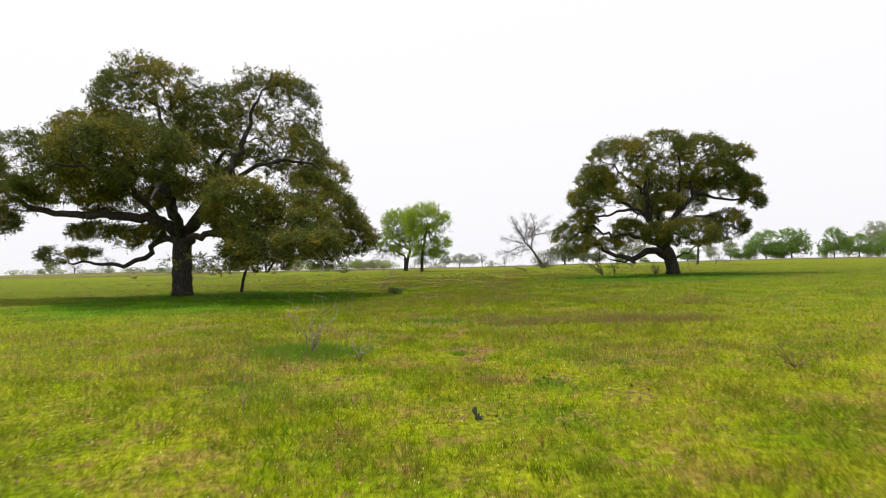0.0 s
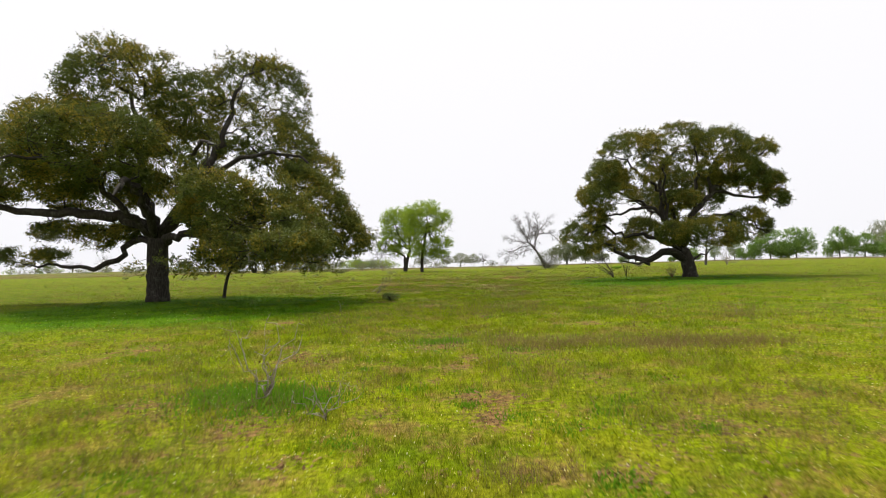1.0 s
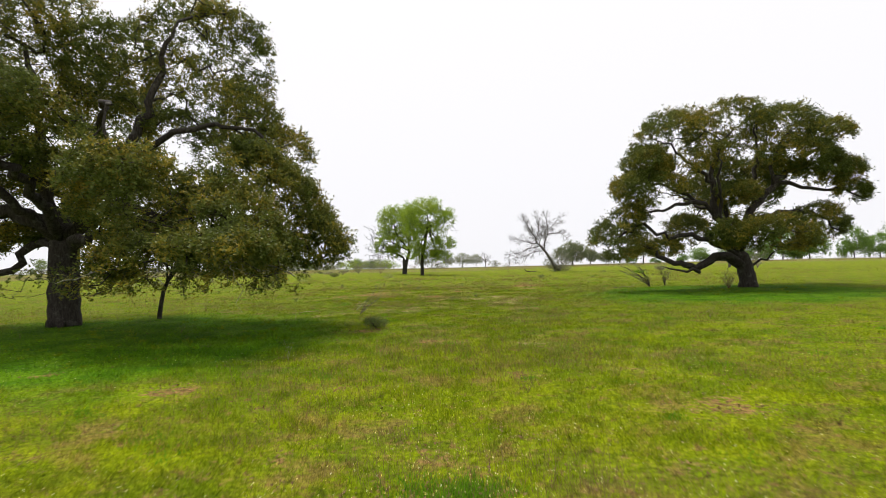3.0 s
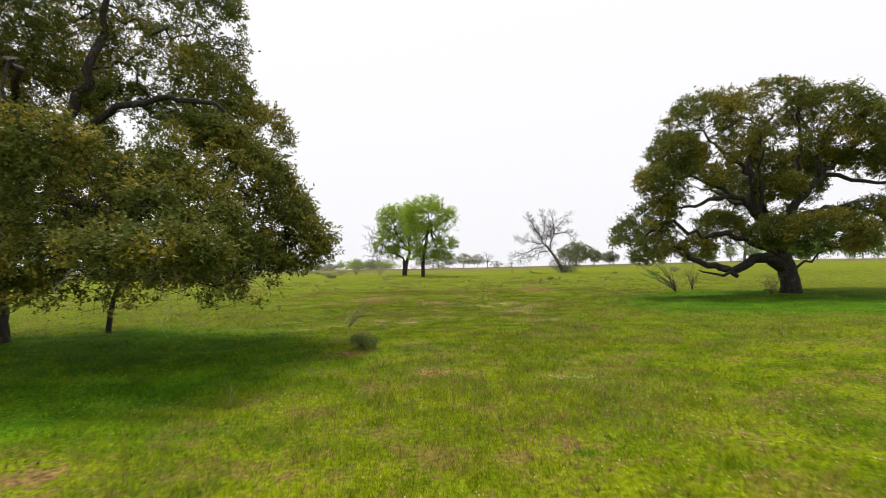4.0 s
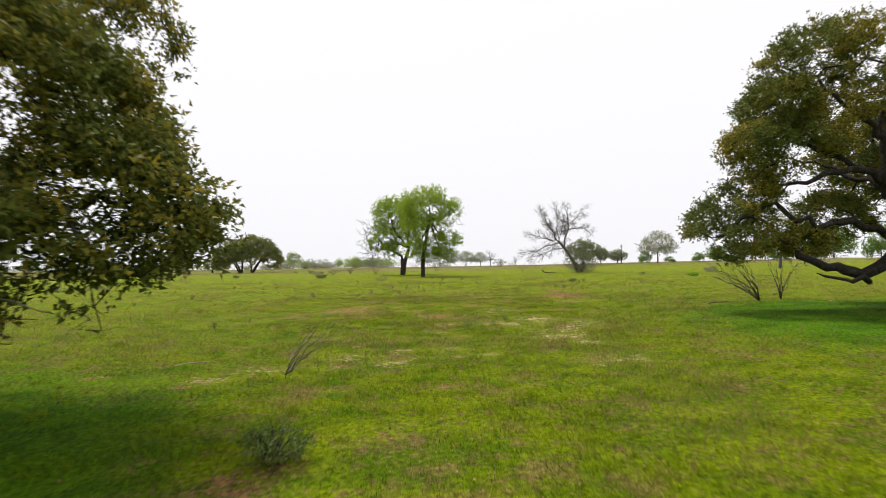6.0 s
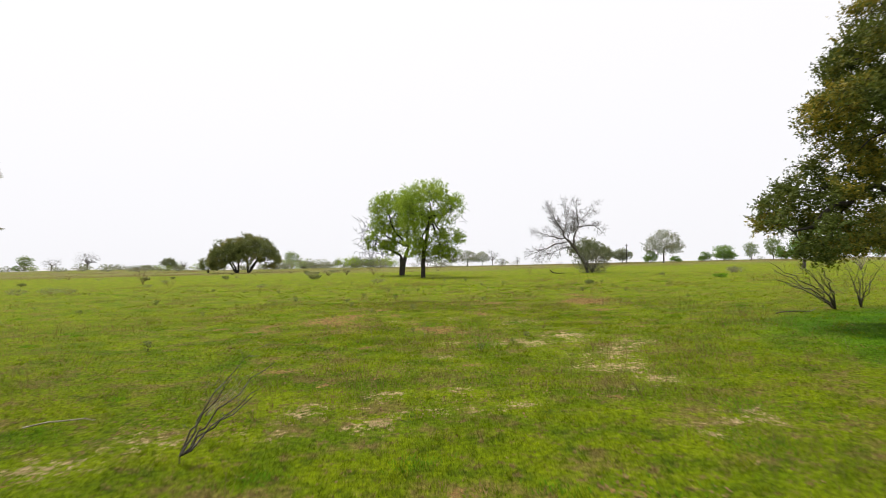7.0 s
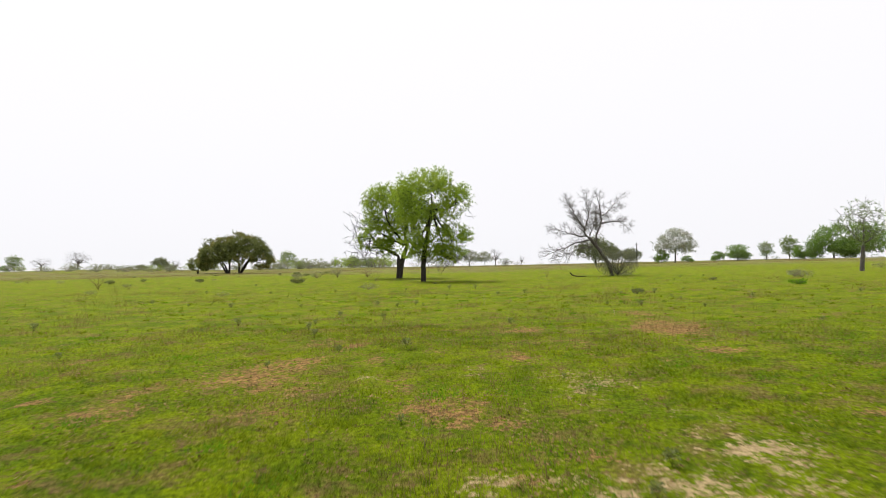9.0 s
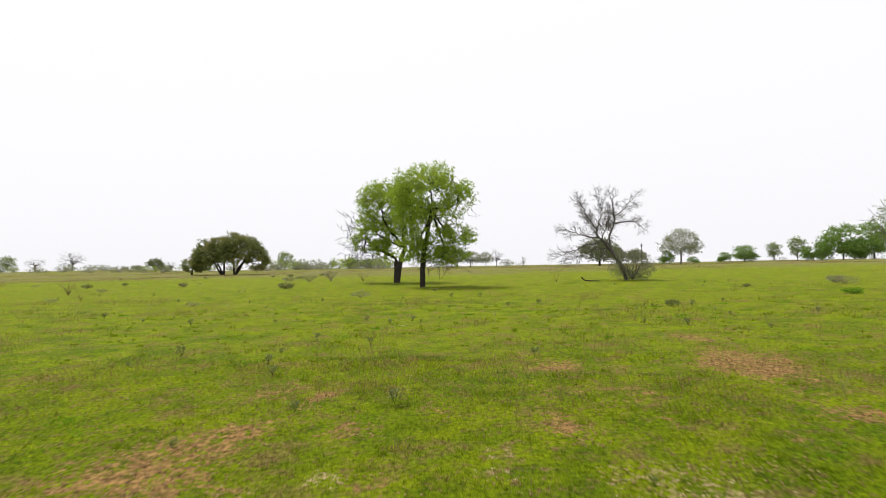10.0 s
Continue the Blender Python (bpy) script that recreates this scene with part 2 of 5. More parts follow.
def lattice_noise(x, y, cell, seed):
    """Smooth noise of 0 to 1 over the plan."""
    x, y = np.asarray(x, float) / cell, np.asarray(y, float) / cell
    i, j = np.floor(x), np.floor(y)
    fx, fy = x - i, y - j
    fx, fy = fx * fx * (3 - 2 * fx), fy * fy * (3 - 2 * fy)

    def at(a, b):
        v = np.sin(a * 127.1 + b * 311.7 + seed * 74.7) * 43758.5453
        return v - np.floor(v)
    return (at(i, j) * (1 - fx) + at(i + 1, j) * fx) * (1 - fy) + (at(i, j + 1) * (1 - fx) + at(i + 1, j + 1) * fx) * fy


# ---- ground ----
LEVELS = [(0, 0, 0), (-12, 26, 0.05), (0, 19, -0.06), (0, 39, -0.13), (-8, 49, 0.0), (14.8, 36.4, 0.28), (10, 40, 0.08), (20, 65, 0.28),
          (-15, 58, 0.05), (-3, 80, 0.0), (-6, 89.5, 0.0), (14.5, 85, 0.03), (-33, 82, -0.15), (35, 115, 0.0), (70, 130, 0.0), (-57, 182, -1.1),
          (68, 205, -1.0), (116, 205, -0.8), (-171, 288, 0.1), (12, 243, -1.5), (-63, 249, -1.2), (0, 130, -0.5), (86, 180, -0.4), (112, 180, -0.1), (-48, 220, -0.9),
          (0, 320, -3.0), (100, 320, -3.0), (-90, 330, -2.6), (210, 300, -2.6), (0, 430, -5.0), (-260, 420, -3.5)]


def level(x, y):
    """Height of the ground at a place of the plan."""
    x, y = np.asarray(x, float), np.asarray(y, float)
    total, weight = 0.0, 0.0
    for a, b, c in LEVELS:
        w = 1.0 / ((x - a) ** 2 + (y - b) ** 2 + 40.0) ** 1.6
        total, weight = total + w * c, weight + w
    far = np.maximum(np.hypot(x, y - 12) - 290.0, 0.0)
    near = 1.0 / (1.0 + (np.hypot(x, y - 25) / 80.0) ** 4)
    bumps = (lattice_noise(x, y, 1.7, 3) - 0.5) * 0.05 + (lattice_noise(x, y, 0.6, 4) - 0.5) * 0.03
    return total / weight - 0.016 * far + bumps * near


SAND = [(-4.0, 29.0, 0.4), (-3.6, 28.9, 0.35), (-4.2, 28.2, 0.4), (-2.3, 30.1, 0.35), (-1.5, 29.5, 0.35), (-2.5, 29.1, 0.3), (-0.6, 30.2, 0.3), (-1.4, 30.9, 0.3), (1.4, 35.8, 0.6), (2.1, 32.6, 0.45), (2.6, 32.5, 0.4), (2.8, 31.6, 0.35),
        (2.4, 29.0, 0.3), (3.0, 29.6, 0.4), (-0.4, 36.0, 0.35), (1.2, 40.0, 0.5), (0.6, 35.8, 0.3), (1.1, 36.1, 0.4), (2.5, 36.8, 0.6), (2.3, 35.8, 0.4), (3.5, 35.5, 0.5), (2.0, 33.9, 0.35), (-0.6, 34.2, 0.35),
        (1.7, 34.8, 0.3), (3.0, 34.6, 0.4), (2.7, 33.8, 0.5), (-0.3, 41.4, 0.35), (-1.7, 40.6, 0.3), (1.8, 40.5, 0.35), (-2.2, 40.9, 0.3), (1.4, 40.7, 0.45), (-2.7, 54.0, 0.4), (1.7, 47.0, 0.3), (1.8, 21.0, 0.4)]
EARTH = [(-4.3, 41.1, 0.75), (-1.0, 38.7, 0.42), (-3.4, 38.7, 0.42), (-5.7, 38.8, 0.34), (0.6, 37.0, 0.3), (4.7, 46.5, 0.6), (0.5, 46.2, 0.5), (-4.7, 41.3, 0.65), (-4.2, 42.1, 0.5), (-4.1, 45.0, 0.5),
         (5.2, 47.0, 1.0), (5.2, 45.3, 0.75), (4.8, 42.9, 0.5), (-0.5, 47.9, 0.33), (2.6, 46.1, 0.4), (-2.1, 42.4, 0.22), (0.85, 42.3, 0.3), (0.2, 43.1, 0.26), (2.2, 44.5, 0.31), (-3.1, 44.4, 0.27), (5.4, 50.0, 0.8),
         (-0.2, 12.4, 0.5), (-2.3, 11.8, 0.35), (1.4, 11.5, 0.4), (-2.3, 23.8, 0.4), (-0.5, 21.7, 0.4), (-4.2, 17.0, 0.35), (3.4, 15.5, 0.4)]

# small scraped spots and mounds near the start
EARTH += [(0.3, 8.55, 0.17), (0.6, 8.42, 0.16), (1.8, 9.25, 0.15), (2.44, 7.4, 0.2), (2.4, 7.15, 0.2), (0.4, 7.6, 0.12), (-5.46, 12.9, 0.4), (-5.7, 12.3, 0.35), (-3.3, 8.45, 0.22),
          (-2.8, 8.05, 0.22), (-1.83, 7.6, 0.25), (-2.43, 11.05, 0.28), (-1.96, 10.9, 0.22), (-3.8, 9.5, 0.15), (-0.78, 7.8, 0.12), (1.7, 6.95, 0.12), (2.4, 7.95, 0.14), (1.7, 10.5, 0.15), (3.2, 7.9, 0.2)]

# worn ground on the rise
SAND += [(0.9, 40, 0.16), (1.6, 40.2, 0.25), (2.3, 39.9, 0.25), (0.3, 38.8, 0.2), (1.2, 38.7, 0.15), (2.1, 38.4, 0.2), (2.5, 38.2, 0.22), (0.1, 38.3, 0.18), (-6.7, 41.6, 0.2), (-11.4, 47, 0.4), (-2.4, 30.2, 0.2), (-2, 30.2, 0.16), (-1.7, 30.3, 0.2), (-1.5, 30.8, 0.2), (-1.2, 31.1, 0.2), (-1.4, 29.7, 0.22), (-1.1, 30, 0.18), (-0.2, 29.9, 0.16), (0.3, 30.1, 0.18), (0.6, 30.3, 0.22), (2, 32.7, 0.3), (2.7, 32.6, 0.3), (2.8, 31.7, 0.25), (2.1, 30.9, 0.25), (3, 29.7, 0.25), (-0.3, 31.2, 0.2), (2.5, 32.9, 0.25), (0.6, 36.1, 0.35), (1.2, 35.9, 0.35), (2.4, 36.7, 0.4), (-0.5, 36.2, 0.25)]
EARTH += [(-4.7, 41.3, 0.35), (-5, 40.9, 0.25), (-4, 40.3, 0.3), (-3.4, 40, 0.25), (-3.6, 38.6, 0.25), (-2.9, 39, 0.18), (-1.1, 38.7, 0.25), (-1.3, 38.6, 0.22), (-0.7, 38.6, 0.2), (5, 47, 0.6), (6.1, 47, 0.6), (4.8, 42.9, 0.5), (2.1, 44.1, 0.4), (0.6, 44, 0.35), (-4, 45.1, 0.35), (-3.3, 43.1, 0.3), (-3.9, 42.7, 0.3), (-5.9, 40, 0.3), (-5.4, 38.7, 0.25), (-1.8, 40.9, 0.18), (0.6, 42.5, 0.2), (-2.4, 42.5, 0.25), (1.4, 46.8, 0.6), (-4.4, 41, 0.7), (-5.7, 38.8, 0.5), (-0.9, 38.8, 0.55), (-3.5, 32.7, 0.25), (-3.2, 38.9, 0.4)]

scrape = np.random.default_rng(45)
for k in range(150):
    b = 4.5 + 46 * scrape.random() ** 0.8
    EARTH.append((float(scrape.normal(0, 2.6 + 0.11 * b)), float(b), float(scrape.uniform(0.07, 0.2))))


def zone(x, y, spots):
    """How bare the ground is: 1 in the middle of a worn spot, 0 well away from one."""
    total = 0.0
    for a, b, r in spots:
        total = np.maximum(total, np.exp(-((x - a) ** 2 + (y - b) ** 2) / (3.2 * r * r)))
    return total * (0.55 + 0.45 * lattice_noise(x, y, 0.5, 8))


def build_ground():
    u = np.linspace(-1, 1, 285)
    reach = math.asinh(3200 / 4.0)
    gx, gy = np.meshgrid(4.0 * np.sinh(u * reach), 26 + 4.0 * np.sinh(u * reach), indexing="xy")
    x, y = gx.ravel(), gy.ravel()
    n = len(u)
    i = np.arange(n * n).reshape(n, n)
    faces = np.stack([i[:-1, :-1], i[:-1, 1:], i[1:, 1:], i[1:, :-1]], -1).reshape(-1, 4)
    me = mesh_of("ground", np.stack([x, y, level(x, y)], 1), faces, SOIL, True)
    for name, spots in (("sand_zone", SAND), ("earth_zone", EARTH)):
        me.attributes.new(name, "FLOAT", "POINT").data.foreach_set("value", zone(x, y, spots).astype(np.float32))
    tagged(new("ground", me), "green spring pasture with short grass and worn patches", "pasture", kind="structure")


build_ground()


def blades_mesh(name, x, y, height, width, lean, rng, mat):
    """Upright blades, one tapering face each, rooted in the ground."""
    k = len(x)
    z = level(x, y) - 0.005
    a = rng.uniform(0, 2 * math.pi, k)
    ca, sa = np.cos(a) * width / 2, np.sin(a) * width / 2
    b = rng.uniform(0, 2 * math.pi, k)
    tx, ty = np.cos(b) * lean * height, np.sin(b) * lean * height
    v = np.empty((k, 3, 3))
    v[:, 0] = np.stack([x - ca, y - sa, z], 1)
    v[:, 1] = np.stack([x + ca, y + sa, z], 1)
    v[:, 2] = np.stack([x + tx, y + ty, z + height], 1)
    return mesh_of(name, v.reshape(-1, 3), np.arange(3 * k).reshape(k, 3), mat)


def build_grass():
    rng = np.random.default_rng(5)
    x = np.concatenate([rng.normal(0, 3.4, 480000), rng.normal(0, 8, 240000), rng.normal(0, 20, 80000)])
    y = 2.0 + np.concatenate([46 * rng.random(720000), 80 * rng.random(80000)])
    bare = np.maximum(zone(x, y, SAND), zone(x, y, EARTH))
    tuft = lattice_noise(x, y, 0.35, 11) * 0.6 + lattice_noise(x, y, 1.1, 12) * 0.4
    keep = (rng.random(len(x)) > np.maximum(bare * 1.1, zone(x, y, EARTH) * 1.5)) & (rng.random(len(x)) < 0.3 + tuft) & ((np.abs(x) > 0.8) | (y > 2.2))
    x, y, tuft = x[keep], y[keep], tuft[keep]
    far = np.clip(np.abs(x) / 14 + np.maximum(y - 45, 0) / 30, 0, 1.6)
    height = rng.uniform(0.025, 0.09, len(x)) * (0.4 + 1.2 * tuft) * (1 + 0.2 * far) * np.clip(1.9 - y / 22, 0.6, 1.0)
    me = blades_mesh("pasture_grass", x, y, height, rng.uniform(0.004, 0.010, len(x)) * (1 + far), rng.uniform(0.2, 1.3, len(x)), rng, BLADE)
    tagged(new("pasture_grass", me), "short bright green grass blades of the pasture", "grass", kind="stuff")


build_grass()


# ---- trees ----
def smooth_line(points, gap, rng, wander):
    """A line through the points, rounded, evenly divided and a little crooked."""
    p = np.array(points, float)
    for _ in range(2):
        q = [p[0]]
        for a, b in zip(p[:-1], p[1:]):
            q += [a * 0.75 + b * 0.25, a * 0.25 + b * 0.75]
        p = np.array(q + [p[-1]])
    along = np.concatenate([[0], np.cumsum(np.linalg.norm(np.diff(p, axis=0), axis=1))])
    n = max(2, int(along[-1] / gap) + 1)
    s = np.linspace(0, along[-1], n)
    line = np.stack([np.interp(s, along, p[:, i]) for i in range(3)], 1)
    if n > 3:
        line[1:-1] += rng.normal(0, wander, (n - 2, 3))
    return line


class Wood:
    """The branching of one tree: places, parents and thicknesses, limbs first and twigs after."""

    def __init__(self, rng, room=30000):
        self.rng, self.n = rng, 0
        self.p, self.up, self.thick, self.of = np.zeros((room, 3)), np.full(room, -1), np.zeros(room), np.full(room, -1)

    def add(self, place, parent, thick=0.0, of=-1):
        i = self.n
        self.p[i], self.up[i], self.thick[i], self.of[i] = place, parent, thick, of
        self.n += 1
        return i

    def limb(self, points, r0, r1, of, gap=0.35, wander=0.03):
        line = smooth_line(points, gap, self.rng, wander)
        parent = -1 if self.n == 0 else int(np.argmin(((self.p[:self.n] - line[0]) ** 2).sum(1)))
        for j, q in enumerate(line):
            f = j / (len(line) - 1)
            if j == 0 and parent >= 0:
                q = self.p[parent]
            parent = self.add(q, parent, r0 * (1 - f) + r1 * f, of)

    def reach(self, targets, gap=0.4, wander=0.1, arch=0.0):
        """Grows a twig from the nearest wood to each target, near targets first. Returns the tips."""
        base = self.p[:self.n]
        d = np.array([((base - t) ** 2).sum(1).min() for t in targets])
        tips = []
        for k in np.argsort(d):
            t = targets[k]
            gaps = ((self.p[:self.n] - t) ** 2).sum(1)
            i = int(np.argmin(gaps))
            length = math.sqrt(gaps[i])
            steps = max(1, min(8, int(round(length / gap))))
            a, bend = self.p[i].copy(), self.rng.normal(0, wander, 3) * length
            bend[2] += arch * length
            for j in range(1, steps + 1):
                f = j / steps
                q = a + (t - a) * f + bend * math.sin(math.pi * f) + (self.rng.normal(0, 0.12 * gap, 3) if j < steps else 0)
                i = self.add(q, i)
            tips.append(i)
        return np.array(tips)

    def shoots(self, starts, length, per, levels, spread=0.6, lift=0.1):
        """Grows shoots that fork outwards from the wood at the places given, shorter at each level. Returns the last tips."""
        for level_no in range(levels):
            nexts = []
            for i in starts:
                ahead = self.p[i] - self.p[self.up[i]]
                ahead = ahead / (np.linalg.norm(ahead) + 1e-9)
                for _ in range(per):
                    way = ahead + self.rng.normal(0, spread, 3) + (0, 0, lift)
                    way /= np.linalg.norm(way)
                    steps, j = 4 - level_no if level_no < 2 else 2, i
                    piece_length = length * self.rng.uniform(0.6, 1.25) / steps
                    for n in range(steps):
                        way = way + self.rng.normal(0, 0.16, 3) + (0, 0, 0.04)
                        way /= np.linalg.norm(way)
                        j = self.add(self.p[j] + way * piece_length, j)
                        if n:
                            nexts.append(j)
            starts, length = nexts, length * 0.58
        return np.array(starts)

    def thicken(self, tip, power):
        n = self.n
        load = np.zeros(n)
        kids = np.zeros(n, int)
        for i in range(n - 1, 0, -1):
            if kids[i] == 0:
                load[i] = 1
            load[self.up[i]] += load[i]
            kids[self.up[i]] += 1
        self.burden = np.maximum(load, 1)
        self.thick[:n] = np.where(self.of[:n] >= 0, np.maximum(self.thick[:n], 0.0008), tip * self.burden ** power)
        for i in range(1, n):
            self.thick[i] = min(self.thick[i], self.thick[self.up[i]])

    def tubes(self):
        """Round wood as arrays of places and faces, one pair for each limb and one, under -1, for all the twigs."""
        n = self.n
        best = np.full(n, -1)
        for i in range(1, n):
            u = self.up[i]
            if self.of[i] == self.of[u] and (best[u] < 0 or self.burden[i] > self.burden[best[u]]):
                best[u] = i
        made = {}
        for i in range(n):
            if i and best[self.up[i]] == i:
                continue
            chain = [i] if self.up[i] < 0 else [self.up[i], i]
            while best[chain[-1]] >= 0 and (len(chain) > 1 or i == 0):
                chain.append(best[chain[-1]])
            if len(chain) < 2:
                continue
            p, r = self.p[chain], self.thick[chain].copy()
            if self.up[i] >= 0:
                r[0] = r[1]
            r[-1] *= 0.5
            big = r.max()
            sides = 12 if big > 0.15 else 7 if big > 0.05 else 4 if big > 0.018 else 3
            t = np.gradient(p, axis=0)
            t /= np.linalg.norm(t, axis=1)[:, None] + 1e-9
            ref = np.eye(3)[np.argmin(np.abs(t.mean(0)))]
            u = np.cross(t, ref)
            u /= np.linalg.norm(u, axis=1)[:, None] + 1e-9
            w = np.cross(t, u)
            a = np.arange(sides) * 2 * math.pi / sides
            lump = 1 + (0.09 * np.sin(a * 3 + i) + 0.06 * np.sin(a * 5 + 2 * i) if sides == 12 else 0 * a)
            ring = p[:, None] + r[:, None, None] * (u[:, None] * (np.cos(a) * lump)[None, :, None] + w[:, None] * (np.sin(a) * lump)[None, :, None])
            m = len(chain)
            j = np.arange(m - 1)[:, None] * sides
            k = np.arange(sides)[None]
            k2 = (k + 1) % sides
            f = np.stack([j + k, j + k2, j + sides + k2, j + sides + k], -1).reshape(-1, 4)
            vs, fs, count = made.setdefault(int(self.of[i]), ([], [], [0]))
            vs.append(ring.reshape(-1, 3))
            fs.append(f + count[0])
            count[0] += m * sides
        return {k: (np.concatenate(v), np.concatenate(f)) for k, (v, f, _) in made.items()}


def leaves_mesh(name, at, sprigs, per, reach, size, mat, rng, lift=0.05):
    """Small pointed leaves set along short sprigs that spread from each of the places given."""
    tips = np.repeat(at, sprigs, axis=0)
    way = rng.normal(0, 1, (len(tips), 3)) * (1, 1, 0.7) + (0, 0, lift)
    way /= np.linalg.norm(way, axis=1)[:, None]
    way *= reach * rng.uniform(0.5, 1.2, (len(tips), 1))
    c, way = np.repeat(tips, per, axis=0), np.repeat(way, per, axis=0)
    k = len(c)
    c = c + way * rng.uniform(0.0, 1.0, (k, 1)) + rng.normal(0, 0.35 * size, (k, 3))
    d = rng.normal(0, 1, (k, 3)) + 1.2 * way / reach
    d /= np.linalg.norm(d, axis=1)[:, None]
    s = np.cross(d, rng.normal(0, 1, (k, 3)) + (0, 0, 0.8))
    s /= np.linalg.norm(s, axis=1)[:, None] + 1e-9
    length = rng.uniform(0.65, 1.25, (k, 1)) * size
    v = np.empty((k, 3, 3))
    v[:, 0], v[:, 1], v[:, 2] = c - s * length * 0.32, c + s * length * 0.32, c + d * length
    return mesh_of(name, v.reshape(-1, 3), np.arange(3 * k).reshape(k, 3), mat)


def dress(tree, wood, bark, trunk_label="", stem="limb"):
    """Links the wood of a tree under it: the trunk, each root, each limb and the fine branchwork."""
    for k, (v, f) in sorted(wood.tubes().items()):
        name = "trunk" if k == 0 else "root" if k >= 100 else stem if k > 0 else "branchwork"
        ob = piece(name, mesh_of(name, v, f, bark, True), tree, trunk_label if k == 0 else "")
        if k < 0:
            tagged(ob, kind="stuff")


def foliage(tree, me, label=""):
    tagged(piece("crown", me, tree, label), kind="stuff")


def thing(name, m, label, category, group=""):
    ob = new(name)
    ob.matrix_basis = m
    ob.empty_display_size = 0.2
    return tagged(ob, label, category, group)


def flare(x, y, r, z, wood, rng, count=6):
    """Root swellings round the foot of a trunk."""
    for k in range(count):
        a = k * 2 * math.pi / count + rng.uniform(-0.3, 0.3)
        wood.limb([(x, y, z + 0.5), (x + math.cos(a) * r * 0.75, y + math.sin(a) * r * 0.75, z + 0.18), (x + math.cos(a) * r * 1.15, y + math.sin(a) * r * 1.15, z - 0.12)], r * 0.45, r * 0.25, 100 + k, 0.15, 0.01)


def lattice_noise_3d(p, cell, seed):
    """Smooth noise of 0 to 1 in space."""
    p = p / cell
    i = np.floor(p)
    f = p - i
    f = f * f * (3 - 2 * f)
    total = 0.0
    for dx in (0, 1):
        for dy in (0, 1):
            for dz in (0, 1):
                v = np.sin((i[:, 0] + dx) * 127.1 + (i[:, 1] + dy) * 311.7 + (i[:, 2] + dz) * 74.7 + seed * 53.3) * 43758.5453
                w = (f[:, 0] if dx else 1 - f[:, 0]) * (f[:, 1] if dy else 1 - f[:, 1]) * (f[:, 2] if dz else 1 - f[:, 2])
                total = total + (v - np.floor(v)) * w
    return total


def in_lobes(lobes, rng, density, seed, open_share=0.42, slant=0.0, deep=0.3, tuft=0.95, ragged=0.05):
    """Twig tips over the outer shell of a crown made of rounded lobes (s, v, h, half-width, half-depth, half-height).
    The shell is lumpy, gathered into tufts with gaps between them, thinner below, and left out where lobes run into one another."""
    lobes = np.array(lobes, float)
    tips = []
    for k, (s, v, h, a, d, c) in enumerate(lobes):
        n = int(density * 4 * math.pi * ((a * d) ** 1.6 / 3 + (a * c) ** 1.6 / 3 + (d * c) ** 1.6 / 3) ** (1 / 1.6))
        q = rng.normal(0, 1, (n, 3))
        q /= np.linalg.norm(q, axis=1)[:, None]
        base = np.array((s, v, h)) + q * (a, d, c)
        lump = 0.80 + 0.34 * lattice_noise_3d(base, 1.25, seed) + 0.10 * lattice_noise_3d(base, 0.5, seed + 1)
        p = np.array((s, v, h)) + q * (a, d, c) * (lump - deep * rng.random(n) ** 2.2 + ragged * rng.normal(0, 1, n))[:, None]
        keep = lattice_noise_3d(p, tuft, seed + 2) * 0.6 + lattice_noise_3d(p, tuft * 0.45, seed + 3) * 0.4 + 0.10 * rng.random(n) > open_share + np.where(q[:, 2] < -0.25, 0.14, 0.0)
        for j, (s2, v2, h2, a2, d2, c2) in enumerate(lobes):
            if j != k:
                near = (((p - (s2, v2, h2)) / (a2, d2, c2)) ** 2).sum(1)
                keep &= (near > 0.55) | (rng.random(n) < 0.10)
        tips.append(p[keep])
    tips = np.concatenate(tips)
    tips[:, 0] += slant * (tips[:, 1])
    return tips


